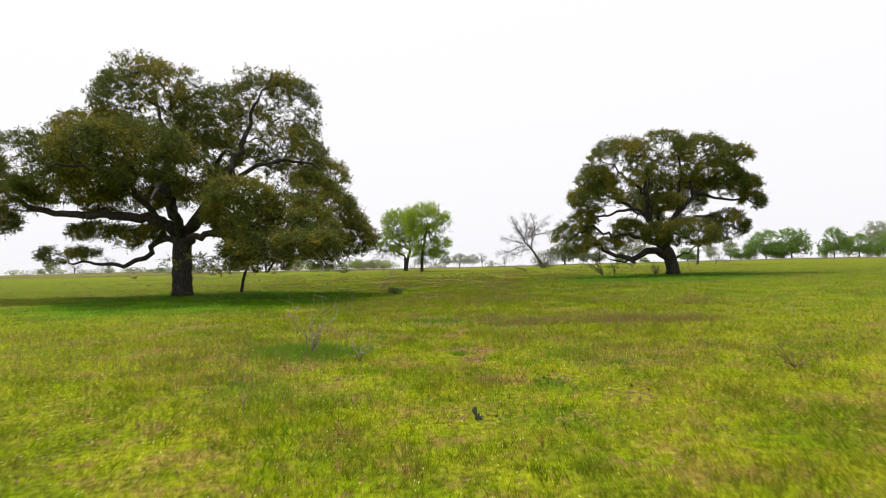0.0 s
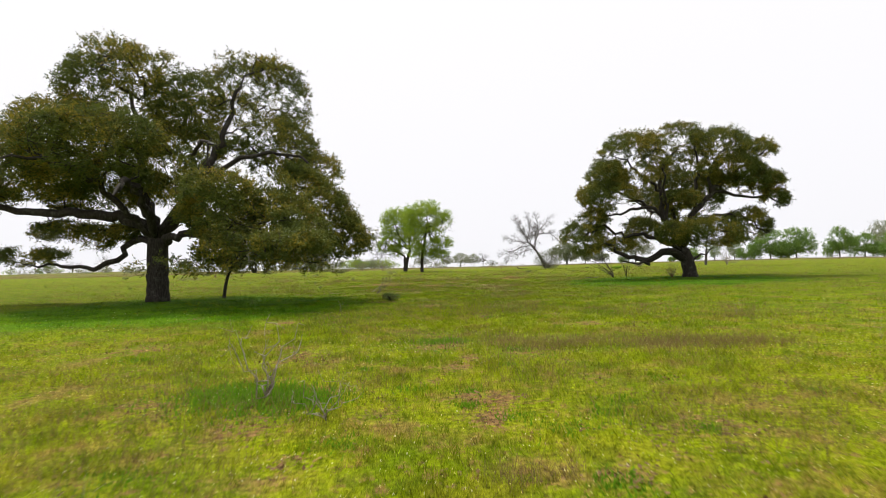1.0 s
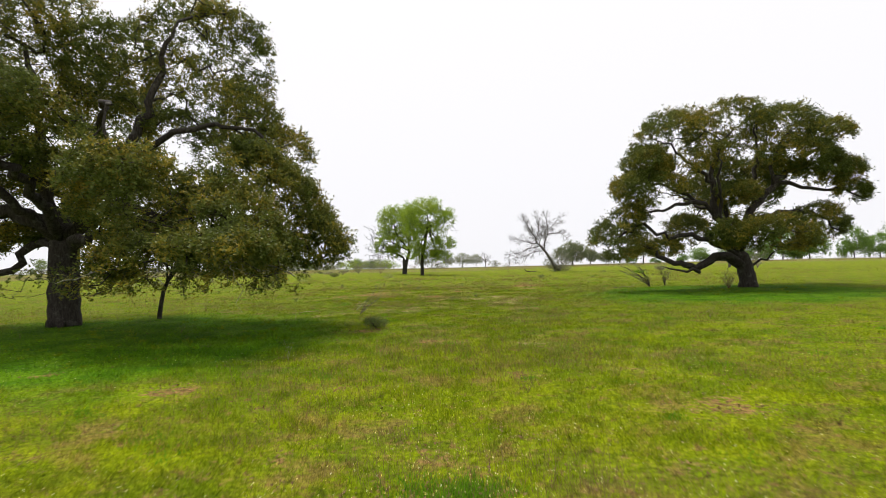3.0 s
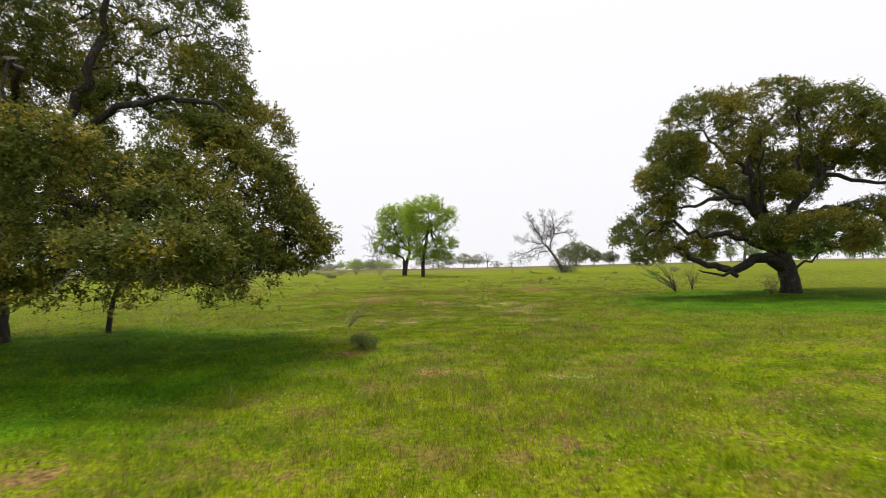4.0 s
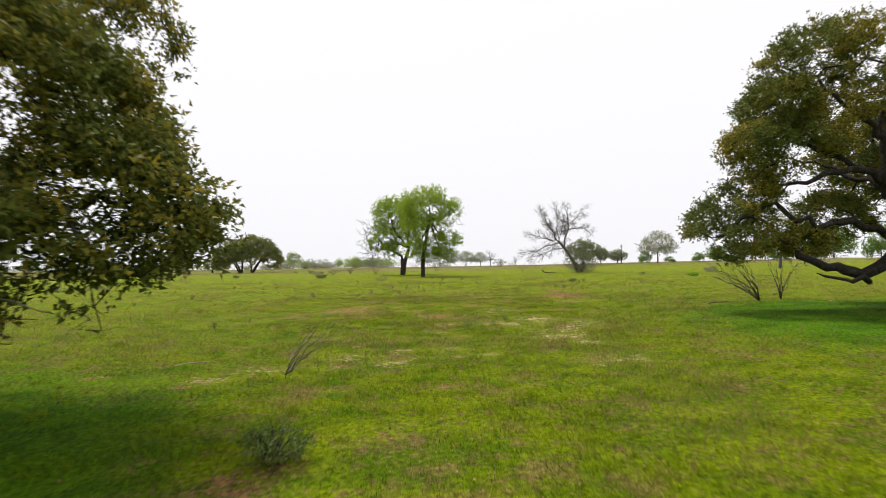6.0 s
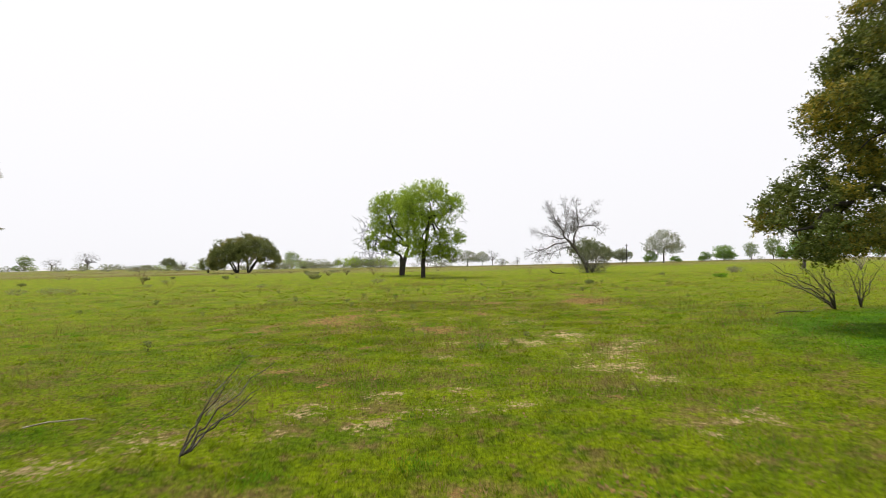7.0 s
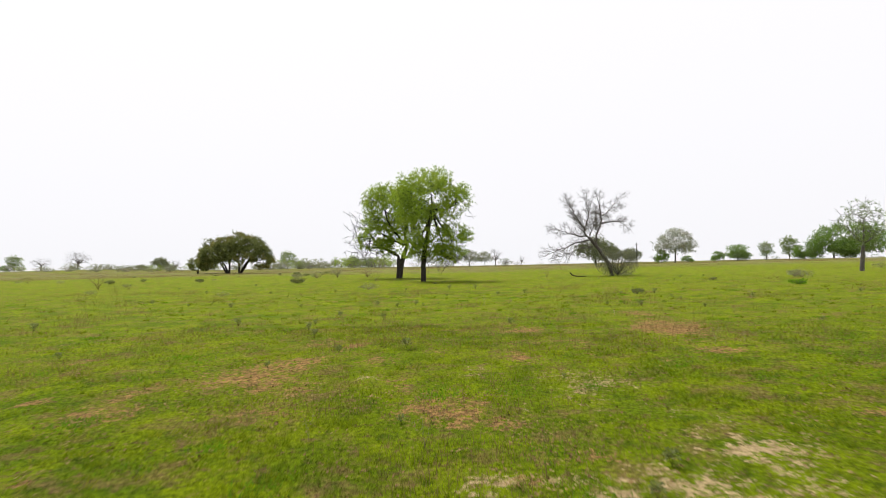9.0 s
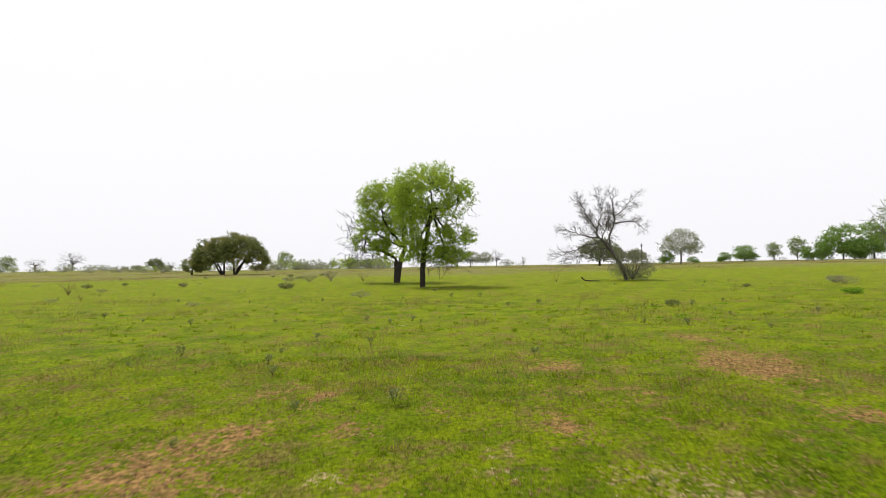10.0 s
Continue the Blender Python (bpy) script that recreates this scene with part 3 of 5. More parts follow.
def big_oak():
    """The large live oak: a short thick trunk, wide low limbs and a broad domed crown."""
    rng = np.random.default_rng(21)
    tree = thing("live_oak", pose(-12.2, 26.4, float(level(-12.2, 26.4))), "broad spreading live oak with dark trunk and olive-brown crown", "tree", "large live oaks")
    w = Wood(rng, 60000)
    w.limb([(0, 0, -0.3), (0, 0, 0.3), (0, 0, 1.4), (0, 0, 2.9)], 0.45, 0.40, 0, 0.25, 0.015)
    flare(0, 0, 0.44, 0.05, w, rng)
    limbs = [
        ([(0.0, 0, 2.7), (-0.7, -0.3, 3.4), (-1.9, -0.6, 3.8), (-3.4, -0.6, 3.75), (-5.0, -0.6, 3.9), (-6.4, -0.6, 4.0), (-7.4, -0.6, 4.7), (-9.0, -0.6, 5.6)], 0.32, 0.07),
        ([(-0.1, 0.1, 2.5), (-1.1, 0.2, 2.75), (-1.45, 0.2, 2.2), (-2.1, 0.3, 1.7), (-2.8, 0.3, 1.35), (-3.4, 0.4, 1.6), (-4.7, 0.4, 1.5), (-5.6, 0.4, 1.65)], 0.19, 0.05),
        ([(0.1, 0, 2.6), (1.1, -0.3, 3.6), (2.2, -0.6, 3.8), (3.5, -0.9, 3.3), (4.5, -1.0, 2.7), (5.7, -1.1, 2.4), (7.4, -1.1, 2.5)], 0.24, 0.05),
        ([(0.1, 0, 2.8), (1.3, -0.2, 4.2), (2.2, -0.5, 5.2), (3.3, -0.7, 7.0), (3.6, -0.9, 8.3), (4.1, -1.0, 9.0)], 0.32, 0.06),
        ([(1.3, -0.2, 4.2), (3.2, -0.5, 5.7), (4.6, -0.8, 6.1), (5.9, -1.0, 5.9), (6.9, -1.1, 5.4)], 0.18, 0.05),
        ([(0.0, 0, 2.8), (-0.4, -0.1, 4.5), (-0.6, -0.4, 6.1), (-0.3, -0.6, 7.9), (-1.3, -0.9, 9.4)], 0.28, 0.05),
        ([(-0.4, -0.1, 4.5), (-1.8, -0.5, 5.9), (-3.4, -0.8, 6.6), (-4.6, -1.0, 7.0)], 0.17, 0.05),
        ([(0.2, -0.1, 2.4), (1.6, -1.2, 2.8), (3.4, -2.4, 2.6), (5.2, -3.4, 2.5), (6.8, -4.6, 2.0)], 0.2, 0.05),
        ([(0.0, -0.2, 2.6), (0.6, -1.8, 3.9), (0.8, -3.6, 4.6), (1.5, -5.2, 4.4), (2.0, -6.6, 3.7)], 0.24, 0.05),
        ([(0.0, -0.2, 2.7), (-0.9, -1.8, 4.4), (-1.6, -3.6, 5.4), (-2.6, -5.2, 5.2)], 0.2, 0.05),
        ([(0.1, 0.2, 2.7), (0.3, 2.2, 4.4), (0.6, 4.0, 5.4), (0.4, 6.0, 4.9)], 0.24, 0.05),
        ([(-0.1, 0.2, 2.6), (-1.2, 2.0, 4.2), (-2.8, 3.6, 4.8), (-4.2, 5.0, 4.4)], 0.22, 0.05),
        ([(1.3, -0.2, 4.2), (2.4, -2.0, 5.6), (3.4, -3.6, 6.0), (4.4, -4.8, 5.6)], 0.16, 0.05),
    ]
    for k, (line, r0, r1) in enumerate(limbs):
        w.limb(line, r0 * 0.8, r1 * 0.8, k + 1, 0.34, 0.075)
    domes = [(-1.5, 0.8, 9.2, 2.6, 2.9, 2.2), (0.9, 1.2, 8.8, 1.8, 2.2, 1.5), (3.4, 1.8, 8.6, 2.6, 2.6, 2.3), (4.8, 1.5, 9.5, 1.3, 1.6, 1.0)]
    wing = [(-3.2, -0.6, 7.0, 1.9, 2.7, 1.5), (-6.9, -0.2, 6.1, 2.2, 2.5, 1.35), (-9.9, 0.0, 5.4, 2.1, 2.5, 1.7), (-9.4, -0.2, 3.7, 1.5, 1.8, 0.8), (-4.2, -1.0, 5.1, 2.4, 2.0, 0.8), (-7.2, -0.4, 4.6, 1.6, 1.6, 0.6), (-3.0, 0.7, 4.5, 2.2, 1.5, 0.7)]
    middle = [(-0.9, -3.2, 6.1, 2.9, 1.9, 1.3), (-1.8, 4.4, 6.4, 2.6, 2.2, 1.5), (5.4, 0.9, 6.4, 1.3, 1.9, 1.3), (6.6, 0.9, 5.4, 1.1, 1.5, 0.85), (3.4, 0.6, 6.2, 1.2, 1.3, 0.65), (1.6, -2.5, 5.0, 1.2, 1.4, 0.9), (-0.8, -1.0, 4.9, 1.6, 1.6, 0.7), (0.4, 1.7, 4.6, 2.2, 1.5, 0.9), (2.2, 2.0, 3.7, 1.8, 1.4, 0.7)]
    skirt = [(6.6, -1.5, 3.9, 1.5, 1.6, 1.25), (5.6, -3.4, 3.0, 1.9, 2.0, 1.3), (3.7, -2.6, 3.3, 1.5, 1.6, 0.9), (8.1, -1.4, 2.4, 1.15, 1.1, 0.75), (7.5, -1.1, 3.3, 1.2, 1.0, 0.95), (5.9, -1.6, 4.8, 1.0, 1.1, 0.6), (4.4, -4.4, 3.9, 1.3, 1.2, 0.85), (2.4, 0.4, 3.0, 1.0, 0.9, 0.4),
             (7.4, -2.4, 2.1, 1.2, 1.3, 0.55), (6.2, -2.7, 3.9, 1.2, 1.3, 0.9), (6.8, -4.0, 2.6, 1.2, 1.4, 1.0), (5.0, -4.4, 2.0, 1.3, 1.2, 0.5), (6.8, -5.4, 2.1, 1.5, 1.1, 0.45),
             (-4.2, 0.3, 2.9, 1.3, 1.0, 0.6), (-2.8, 0.3, 2.8, 0.9, 0.8, 0.5), (-5.9, 0.4, 2.0, 0.9, 0.7, 0.4), (-4.7, 0.4, 2.1, 0.7, 0.6, 0.3), (-1.5, 0.3, 3.0, 0.7, 0.7, 0.35)]
    targets = [in_lobes(domes, rng, 27, 3, 0.482, tuft=1.3), in_lobes(wing, rng, 28, 6, 0.465, tuft=1.25), in_lobes(middle, rng, 25, 4, 0.505, tuft=1.15), in_lobes(skirt, rng, 38, 5, 0.465, tuft=1.35)]
    tips = w.reach(np.concatenate(targets), 0.4, 0.12, 0.04)
    # bare dead twigs that hang below the skirt of the crown
    hang = np.stack([rng.uniform(1.5, 8.4, 420), rng.uniform(-6.0, -0.4, 420), rng.uniform(1.1, 1.8, 420)], 1)
    tips = np.concatenate([tips, w.reach(hang, 0.3, 0.15, -0.05)[::4]])
    w.thicken(0.006, 0.44)
    dress(tree, w, OAK_BARK, "dark furrowed oak trunk with flared base")
    # dead lichened limbs that hang out of the skirt of the crown
    for line, r in (([(5.2, -3.4, 2.5), (6.8, -4.6, 2.0), (7.6, -6.0, 1.75), (7.95, -6.6, 1.48), (8.1, -6.75, 1.25), (7.98, -6.8, 1.05), (8.1, -6.82, 0.86)], 0.015), ([(5.0, -3.4, 2.4), (5.6, -4.8, 1.9), (5.9, -6.0, 1.6), (6.6, -6.9, 1.45)], 0.024),
                    ([(3.8, -2.8, 2.6), (4.2, -4.4, 2.0), (4.6, -5.8, 1.7), (4.4, -6.8, 1.5)], 0.024), ([(6.6, -3.0, 2.3), (7.6, -3.8, 1.8), (8.4, -4.6, 1.6), (8.9, -5.6, 1.5)], 0.02), ([(6.0, -2.2, 2.3), (7.4, -2.6, 1.7), (8.6, -2.9, 1.5)], 0.018)):
        dead = Wood(rng, 4000)
        dead.limb(line, r, r * 0.4, 0, 0.22, 0.03)
        dead.shoots(range(5, dead.n - 7), 0.45, 1, 3, 0.55, 0.0)
        dead.thicken(0.0028, 0.36)
        made = dead.tubes()
        for k in (0, -1):
            piece("dead_limb", mesh_of("dead_limb", *made[k], LICHEN_BARK, True), tree, "pale lichened dead limb")
    foliage(tree, leaves_mesh("crown", w.p[tips], 6, 7, 0.31, 0.077, OAK_LEAF, rng), "small olive-green leaves with yellow-brown catkins")


def second_oak():
    """The smaller live oak: a leaning trunk, a limb that dips to the ground and a layered crown."""
    rng = np.random.default_rng(22)
    tree = thing("live_oak", pose(14.8, 36.4, float(level(14.8, 36.4))), "leaning live oak with low dipping limb and layered olive crown", "tree", "large live oaks")
    w = Wood(rng, 50000)
    w.limb([(0.0, 0, -0.3), (-0.05, 0, 0.2), (-0.2, 0, 0.8), (-0.5, 0, 1.8)], 0.40, 0.36, 0, 0.25, 0.015)
    flare(-0.05, 0, 0.4, 0.0, w, rng)
    limbs = [
        ([(-0.5, 0, 1.7), (-1.1, 0.1, 2.8), (-1.6, 0.1, 3.7), (-1.6, 0, 4.7), (-1.7, 0, 5.7), (-1.2, 0, 7.0), (-0.4, 0.1, 8.0)], 0.3, 0.05),
        ([(-1.4, 0.1, 3.5), (-1.9, 0, 4.1), (-2.4, -0.2, 4.3), (-3.4, -0.2, 4.1), (-4.6, -0.2, 3.8), (-5.5, 0, 3.6)], 0.17, 0.04),
        ([(-2.2, 0, 4.2), (-3.1, 0.3, 4.7), (-3.9, 0.3, 5.2), (-5.3, 0.2, 5.1)], 0.13, 0.04),
        ([(-1.7, 0, 5.0), (-2.4, -0.2, 5.8), (-3.0, -0.2, 6.1), (-3.5, 0, 6.9), (-4.3, 0, 7.3)], 0.14, 0.04),
        ([(-0.6, -0.1, 1.6), (-1.8, -0.3, 2.3), (-2.9, -0.4, 2.5), (-4.2, -0.3, 2.5), (-4.7, -0.2, 2.8), (-5.2, -0.1, 3.3), (-5.8, 0, 2.9), (-6.9, 0.2, 2.2)], 0.18, 0.05),
        ([(-0.3, -0.1, 1.1), (-1.0, -0.3, 1.5), (-1.7, -0.5, 1.6), (-2.2, -0.6, 1.3), (-2.6, -0.6, 0.95), (-3.0, -0.6, 1.1), (-3.3, -0.6, 1.0), (-3.8, -0.6, 1.3), (-4.4, -0.6, 1.45), (-4.9, -0.5, 1.9), (-5.5, -0.4, 2.0)], 0.33, 0.08),
        ([(-2.6, -0.6, 0.95), (-3.0, -0.9, 0.8), (-3.5, -1.1, 0.95), (-4.0, -1.2, 0.75), (-4.6, -1.2, 1.1)], 0.13, 0.03),
        ([(-0.5, 0, 1.7), (-0.1, 0, 3.1), (0.6, 0, 4.2), (1.4, 0, 5.1), (2.4, 0, 6.0), (3.5, -0.1, 6.7), (4.6, -0.2, 7.5)], 0.29, 0.05),
        ([(0.5, 0.1, 4.1), (0.5, 0.3, 5.3), (0.9, 0.3, 6.4), (0.7, 0.2, 7.5), (0.3, 0, 8.4)], 0.18, 0.04),
        ([(1.4, 0, 5.1), (2.5, 0, 4.9), (3.7, -0.2, 4.7), (4.8, -0.3, 4.7), (5.7, -0.4, 4.1)], 0.14, 0.04),
        ([(-0.1, 0, 3.1), (1.3, -0.2, 3.6), (2.2, -0.3, 3.7), (3.3, -0.4, 3.4), (4.4, -0.4, 2.5)], 0.16, 0.04),
        ([(-0.2, 0, 0.9), (0.3, 0.2, 1.1), (0.5, 0.3, 1.4), (1.1, 0.4, 1.45), (1.7, 0.4, 1.8)], 0.1, 0.04),
        ([(1.4, 0, 5.1), (1.3, -0.2, 6.1), (1.8, -0.2, 7.2), (2.3, 0, 7.9)], 0.13, 0.04),
        ([(-0.7, -0.1, 2.1), (-0.9, -1.4, 2.9), (-1.2, -2.6, 3.0), (-1.0, -3.6, 2.7)], 0.16, 0.05),
        ([(-0.8, 0.1, 2.5), (-0.4, 1.4, 4.0), (0.2, 2.8, 5.6), (0.4, 3.6, 6.8)], 0.18, 0.05),
        ([(-1.2, 0, 3.1), (-1.9, -1.2, 4.8), (-2.4, -2.2, 6.4)], 0.14, 0.04),
        ([(-1.4, 0, 3.5), (-2.2, 1.4, 4.6), (-3.0, 2.4, 5.0)], 0.13, 0.04),
    ]
    for k, (line, r0, r1) in enumerate(limbs):
        w.limb(line, r0 * 0.8, r1 * 0.8, k + 1, 0.34, 0.075)
    lobes = [
        (-3.1, 0.0, 7.0, 2.2, 2.5, 1.7), (-0.7, 0.2, 7.5, 2.1, 2.7, 1.6), (1.8, 0.0, 7.3, 2.0, 2.5, 1.6), (4.1, -0.1, 7.4, 1.2, 1.4, 0.75), (3.7, 0.0, 5.6, 1.5, 1.7, 0.65),
        (5.1, -0.3, 4.6, 0.8, 0.9, 0.6), (-4.8, 0.0, 4.9, 1.8, 2.1, 0.9), (-6.3, 0.2, 2.5, 1.4, 1.6, 1.1), (-5.8, 0.0, 3.6, 0.9, 1.2, 0.6), (-2.6, 1.4, 2.7, 1.4, 1.7, 1.0),
        (0.3, -2.7, 2.5, 2.0, 1.2, 0.8), (3.4, 0.2, 3.0, 1.5, 1.5, 0.9), (-0.5, 0.4, 4.6, 1.3, 1.5, 0.6), (-4.2, 0.0, 2.0, 0.9, 0.9, 0.4), (0.4, 3.3, 5.5, 2.8, 1.7, 1.7),
        (-1.4, -1.9, 2.6, 0.9, 0.8, 0.6), (-4.7, 0.0, 6.1, 1.2, 1.7, 0.9), (3.0, 0.0, 6.3, 1.5, 1.8, 0.9), (4.6, -0.2, 5.6, 0.9, 1.2, 0.6),
    ]
    tips = w.reach(np.concatenate([in_lobes(lobes[:7], rng, 25, 7, 0.485, 0.2, tuft=1.2), in_lobes(lobes[7:], rng, 33, 8, 0.45, 0.2)]), 0.4, 0.12, 0.04)
    w.thicken(0.006, 0.44)
    dress(tree, w, OAK_BARK, "dark leaning oak trunk")
    foliage(tree, leaves_mesh("crown", w.p[tips], 6, 8, 0.30, 0.077, OAK_LEAF, rng), "olive-green leaves with yellow-brown catkins")


big_oak()
second_oak()


def leafless_tree(name, m, label, height, spread, foot, trunk_r, bark, seed, tips_n=420, group="", lean=(0, 0), limbs_n=7, tip_r=0.008, step=0.5):
    """A bare tree with a rounded, lumpy crown of twigs between foot and height."""
    rng = np.random.default_rng(seed)
    tree = thing(name, m, label, "tree", group)
    w = Wood(rng, 30000)
    top = np.array((lean[0], lean[1], foot + (height - foot) * 0.35))
    w.limb([(0, 0, -0.3), (lean[0] * 0.1, lean[1] * 0.1, foot * 0.5), top * (0.55, 0.55, 0.7), top], trunk_r, trunk_r * 0.6, 0, 0.4, 0.02)
    mid = (height + foot) / 2
    for k in range(limbs_n):
        a = 2 * math.pi * k / limbs_n + rng.uniform(-0.4, 0.4)
        up = rng.uniform(0.05, 1.0)
        d = spread * (1.0 - 0.5 * up) * rng.uniform(0.5, 0.85)
        f = rng.uniform(0, 1)
        start = np.array((top[0] * (0.3 + 0.7 * f), top[1] * (0.3 + 0.7 * f), foot * 0.8 + (top[2] - foot * 0.8) * f))
        end = np.array((lean[0] + math.cos(a) * d, lean[1] + math.sin(a) * d, foot + (height - foot) * (0.12 + 0.75 * up)))
        middle = (start + end) / 2 + rng.normal(0, 0.06, 3) * height + (0, 0, rng.uniform(0, 0.1) * height)
        w.limb([start, middle, end], trunk_r * 0.5, trunk_r * 0.12, k + 1, 0.8 * step, 0.05)
    m = max(12, tips_n // 9)
    q = rng.normal(0, 1, (m, 3))
    q *= (rng.uniform(0.1, 1, (m, 1)) ** 0.4) / (np.abs(q) ** 2.2).sum(1)[:, None] ** (1 / 2.2)
    q *= (1 - 0.35 * rng.random((m, 1)) ** 2) * 0.92
    tufts = q * (spread, spread, (height - foot) / 2) + (lean[0], lean[1], mid)
    small = spread * 0.13
    targets = np.repeat(tufts, max(3, tips_n // m), axis=0)
    targets = targets + rng.normal(0, 1, targets.shape) * (small, small, small * 0.6)
    targets = targets[targets[:, 2] > 0.3]
    w.reach(targets, step, 0.12, 0.04)
    w.thicken(tip_r, 0.34)
    dress(tree, w, bark)
    return tree


def on(x, y, turn=0, size=1.0):
    return pose(x, y, float(level(x, y)), 0, 0, turn) @ Matrix.Scale(size, 4)


def lobed_tree(name, m, label, lobes, trunks, trunk_r, bark, leaf, seed, density, leaf_size, group="", open_share=0.43, tuft=0.9, sprigs=4, per=7, reach=3.0, step=0.45, tip_r=0.008, bare=(), power=0.42, forks=3, ragged=0.11):
    """A tree whose crown is a set of rounded lobes (s, v, h, half-width, half-depth, half-height), each borne by a forking bough."""
    rng = np.random.default_rng(seed)
    tree = thing(name, m, label, "tree", group)
    w = Wood(rng, 60000)
    for line in trunks:
        w.limb(line, trunk_r, trunk_r * 0.62, 0, 0.4, 0.02)
    tops = np.array([line[-1] for line in trunks], float)
    count = 0
    for s, v, h, a, d, c in lobes:
        centre = np.array((s, v, h - 0.25 * c))
        top = tops[np.argmin(((tops - centre) ** 2).sum(1))]
        middle = (top + centre) * 0.5 + rng.normal(0, 0.12, 3) * (a, d, c)
        count += 1
        w.limb([top, middle, centre], trunk_r * 0.45, trunk_r * 0.2, count, step, 0.05)
        for k in range(forks):
            q = rng.normal(0, 1, 3) + (0, 0, 0.5)
            end = np.array((s, v, h)) + q / np.linalg.norm(q) * (0.75 * a, 0.75 * d, 0.75 * c)
            count += 1
            w.limb([centre, (centre + end) / 2 + rng.normal(0, 0.1, 3) * (a, d, c), end], trunk_r * 0.2, trunk_r * 0.06, count, step, 0.05)
    at = in_lobes(lobes, rng, density, seed, open_share, deep=0.6, tuft=tuft, ragged=ragged)
    tips = w.reach(at[at[:, 2] > 0.25], step, 0.12, 0.04)
    for s, v, h, a, d, c, n in bare:
        q = rng.normal(0, 1, (n, 3))
        q *= (rng.random((n, 1)) ** 0.4) / np.linalg.norm(q, axis=1)[:, None]
        ends = w.reach(q * (a, d, c) + (s, v, h), 0.4, 0.15, -0.02)
        w.shoots(ends, 0.6, 1, 2, 0.5, -0.08)
    w.thicken(tip_r, power)
    dress(tree, w, bark)
    foliage(tree, leaves_mesh("crown", w.p[tips], sprigs, per, leaf_size * reach, leaf_size, leaf, rng))
    return tree


# the two trees in fresh leaf, ahead in the middle of the pasture
lobed_tree("elm_tree", on(-6.0, 89.3), "tree in fresh bright green leaf with bare lower branches",
           [(-1.5, 0, 7.8, 2.1, 2.4, 2.0), (0.8, 0, 7.7, 2.0, 2.4, 1.9), (-1.9, 0, 5.3, 1.8, 2.2, 1.8), (0.6, 0.2, 4.8, 2.0, 2.0, 1.6), (-1.6, 0, 3.3, 1.3, 1.5, 1.0), (-3.0, 0.2, 4.0, 1.2, 1.4, 1.1)],
           [[(0, 0, -0.3), (0.05, 0, 0.9), (0.0, 0, 2.3)], [(0.1, 0, -0.3), (0.2, 0, 1.2), (0.9, 0.1, 3.4)]], 0.30, OAK_BARK, SPRING_LEAF, 31, 20, 0.11, "trees in fresh leaf", 0.475, 0.8, 4, 6, 3.4, 0.4, 0.0105,
           [(-3.9, 0, 4.4, 1.5, 1.7, 2.9, 80), (-2.6, 0, 2.7, 2.9, 2.0, 1.1, 60), (-1.8, 0, 6.2, 2.6, 2.4, 3.6, 70)])
lobed_tree("elm_tree", on(-3.05, 79.8), "tall slender tree in fresh bright green leaf",
           [(0.9, 0, 7.9, 2.8, 2.7, 1.75), (-1.2, 0.3, 6.9, 1.5, 2.0, 1.5), (2.9, 0, 6.9, 1.5, 1.9, 1.2), (0.5, 0, 5.6, 2.6, 2.5, 1.4), (2.5, 0, 3.7, 1.8, 2.0, 1.2), (1.9, 0, 2.4, 1.6, 1.8, 0.8), (-0.6, -0.3, 3.0, 1.3, 1.6, 1.2)],
           [[(0, 0, -0.3), (0.02, 0, 1.5), (0.3, 0, 3.6), (0.9, 0, 6.2)]], 0.23, OAK_BARK, SPRING_LEAF, 32, 21, 0.105, "trees in fresh leaf", 0.485, 0.75, 4, 6, 3.4, 0.4, 0.0095,
           [(1.6, 0, 2.1, 2.6, 2.0, 1.1, 60), (1.2, 0, 6.0, 3.2, 2.6, 3.4, 80)])


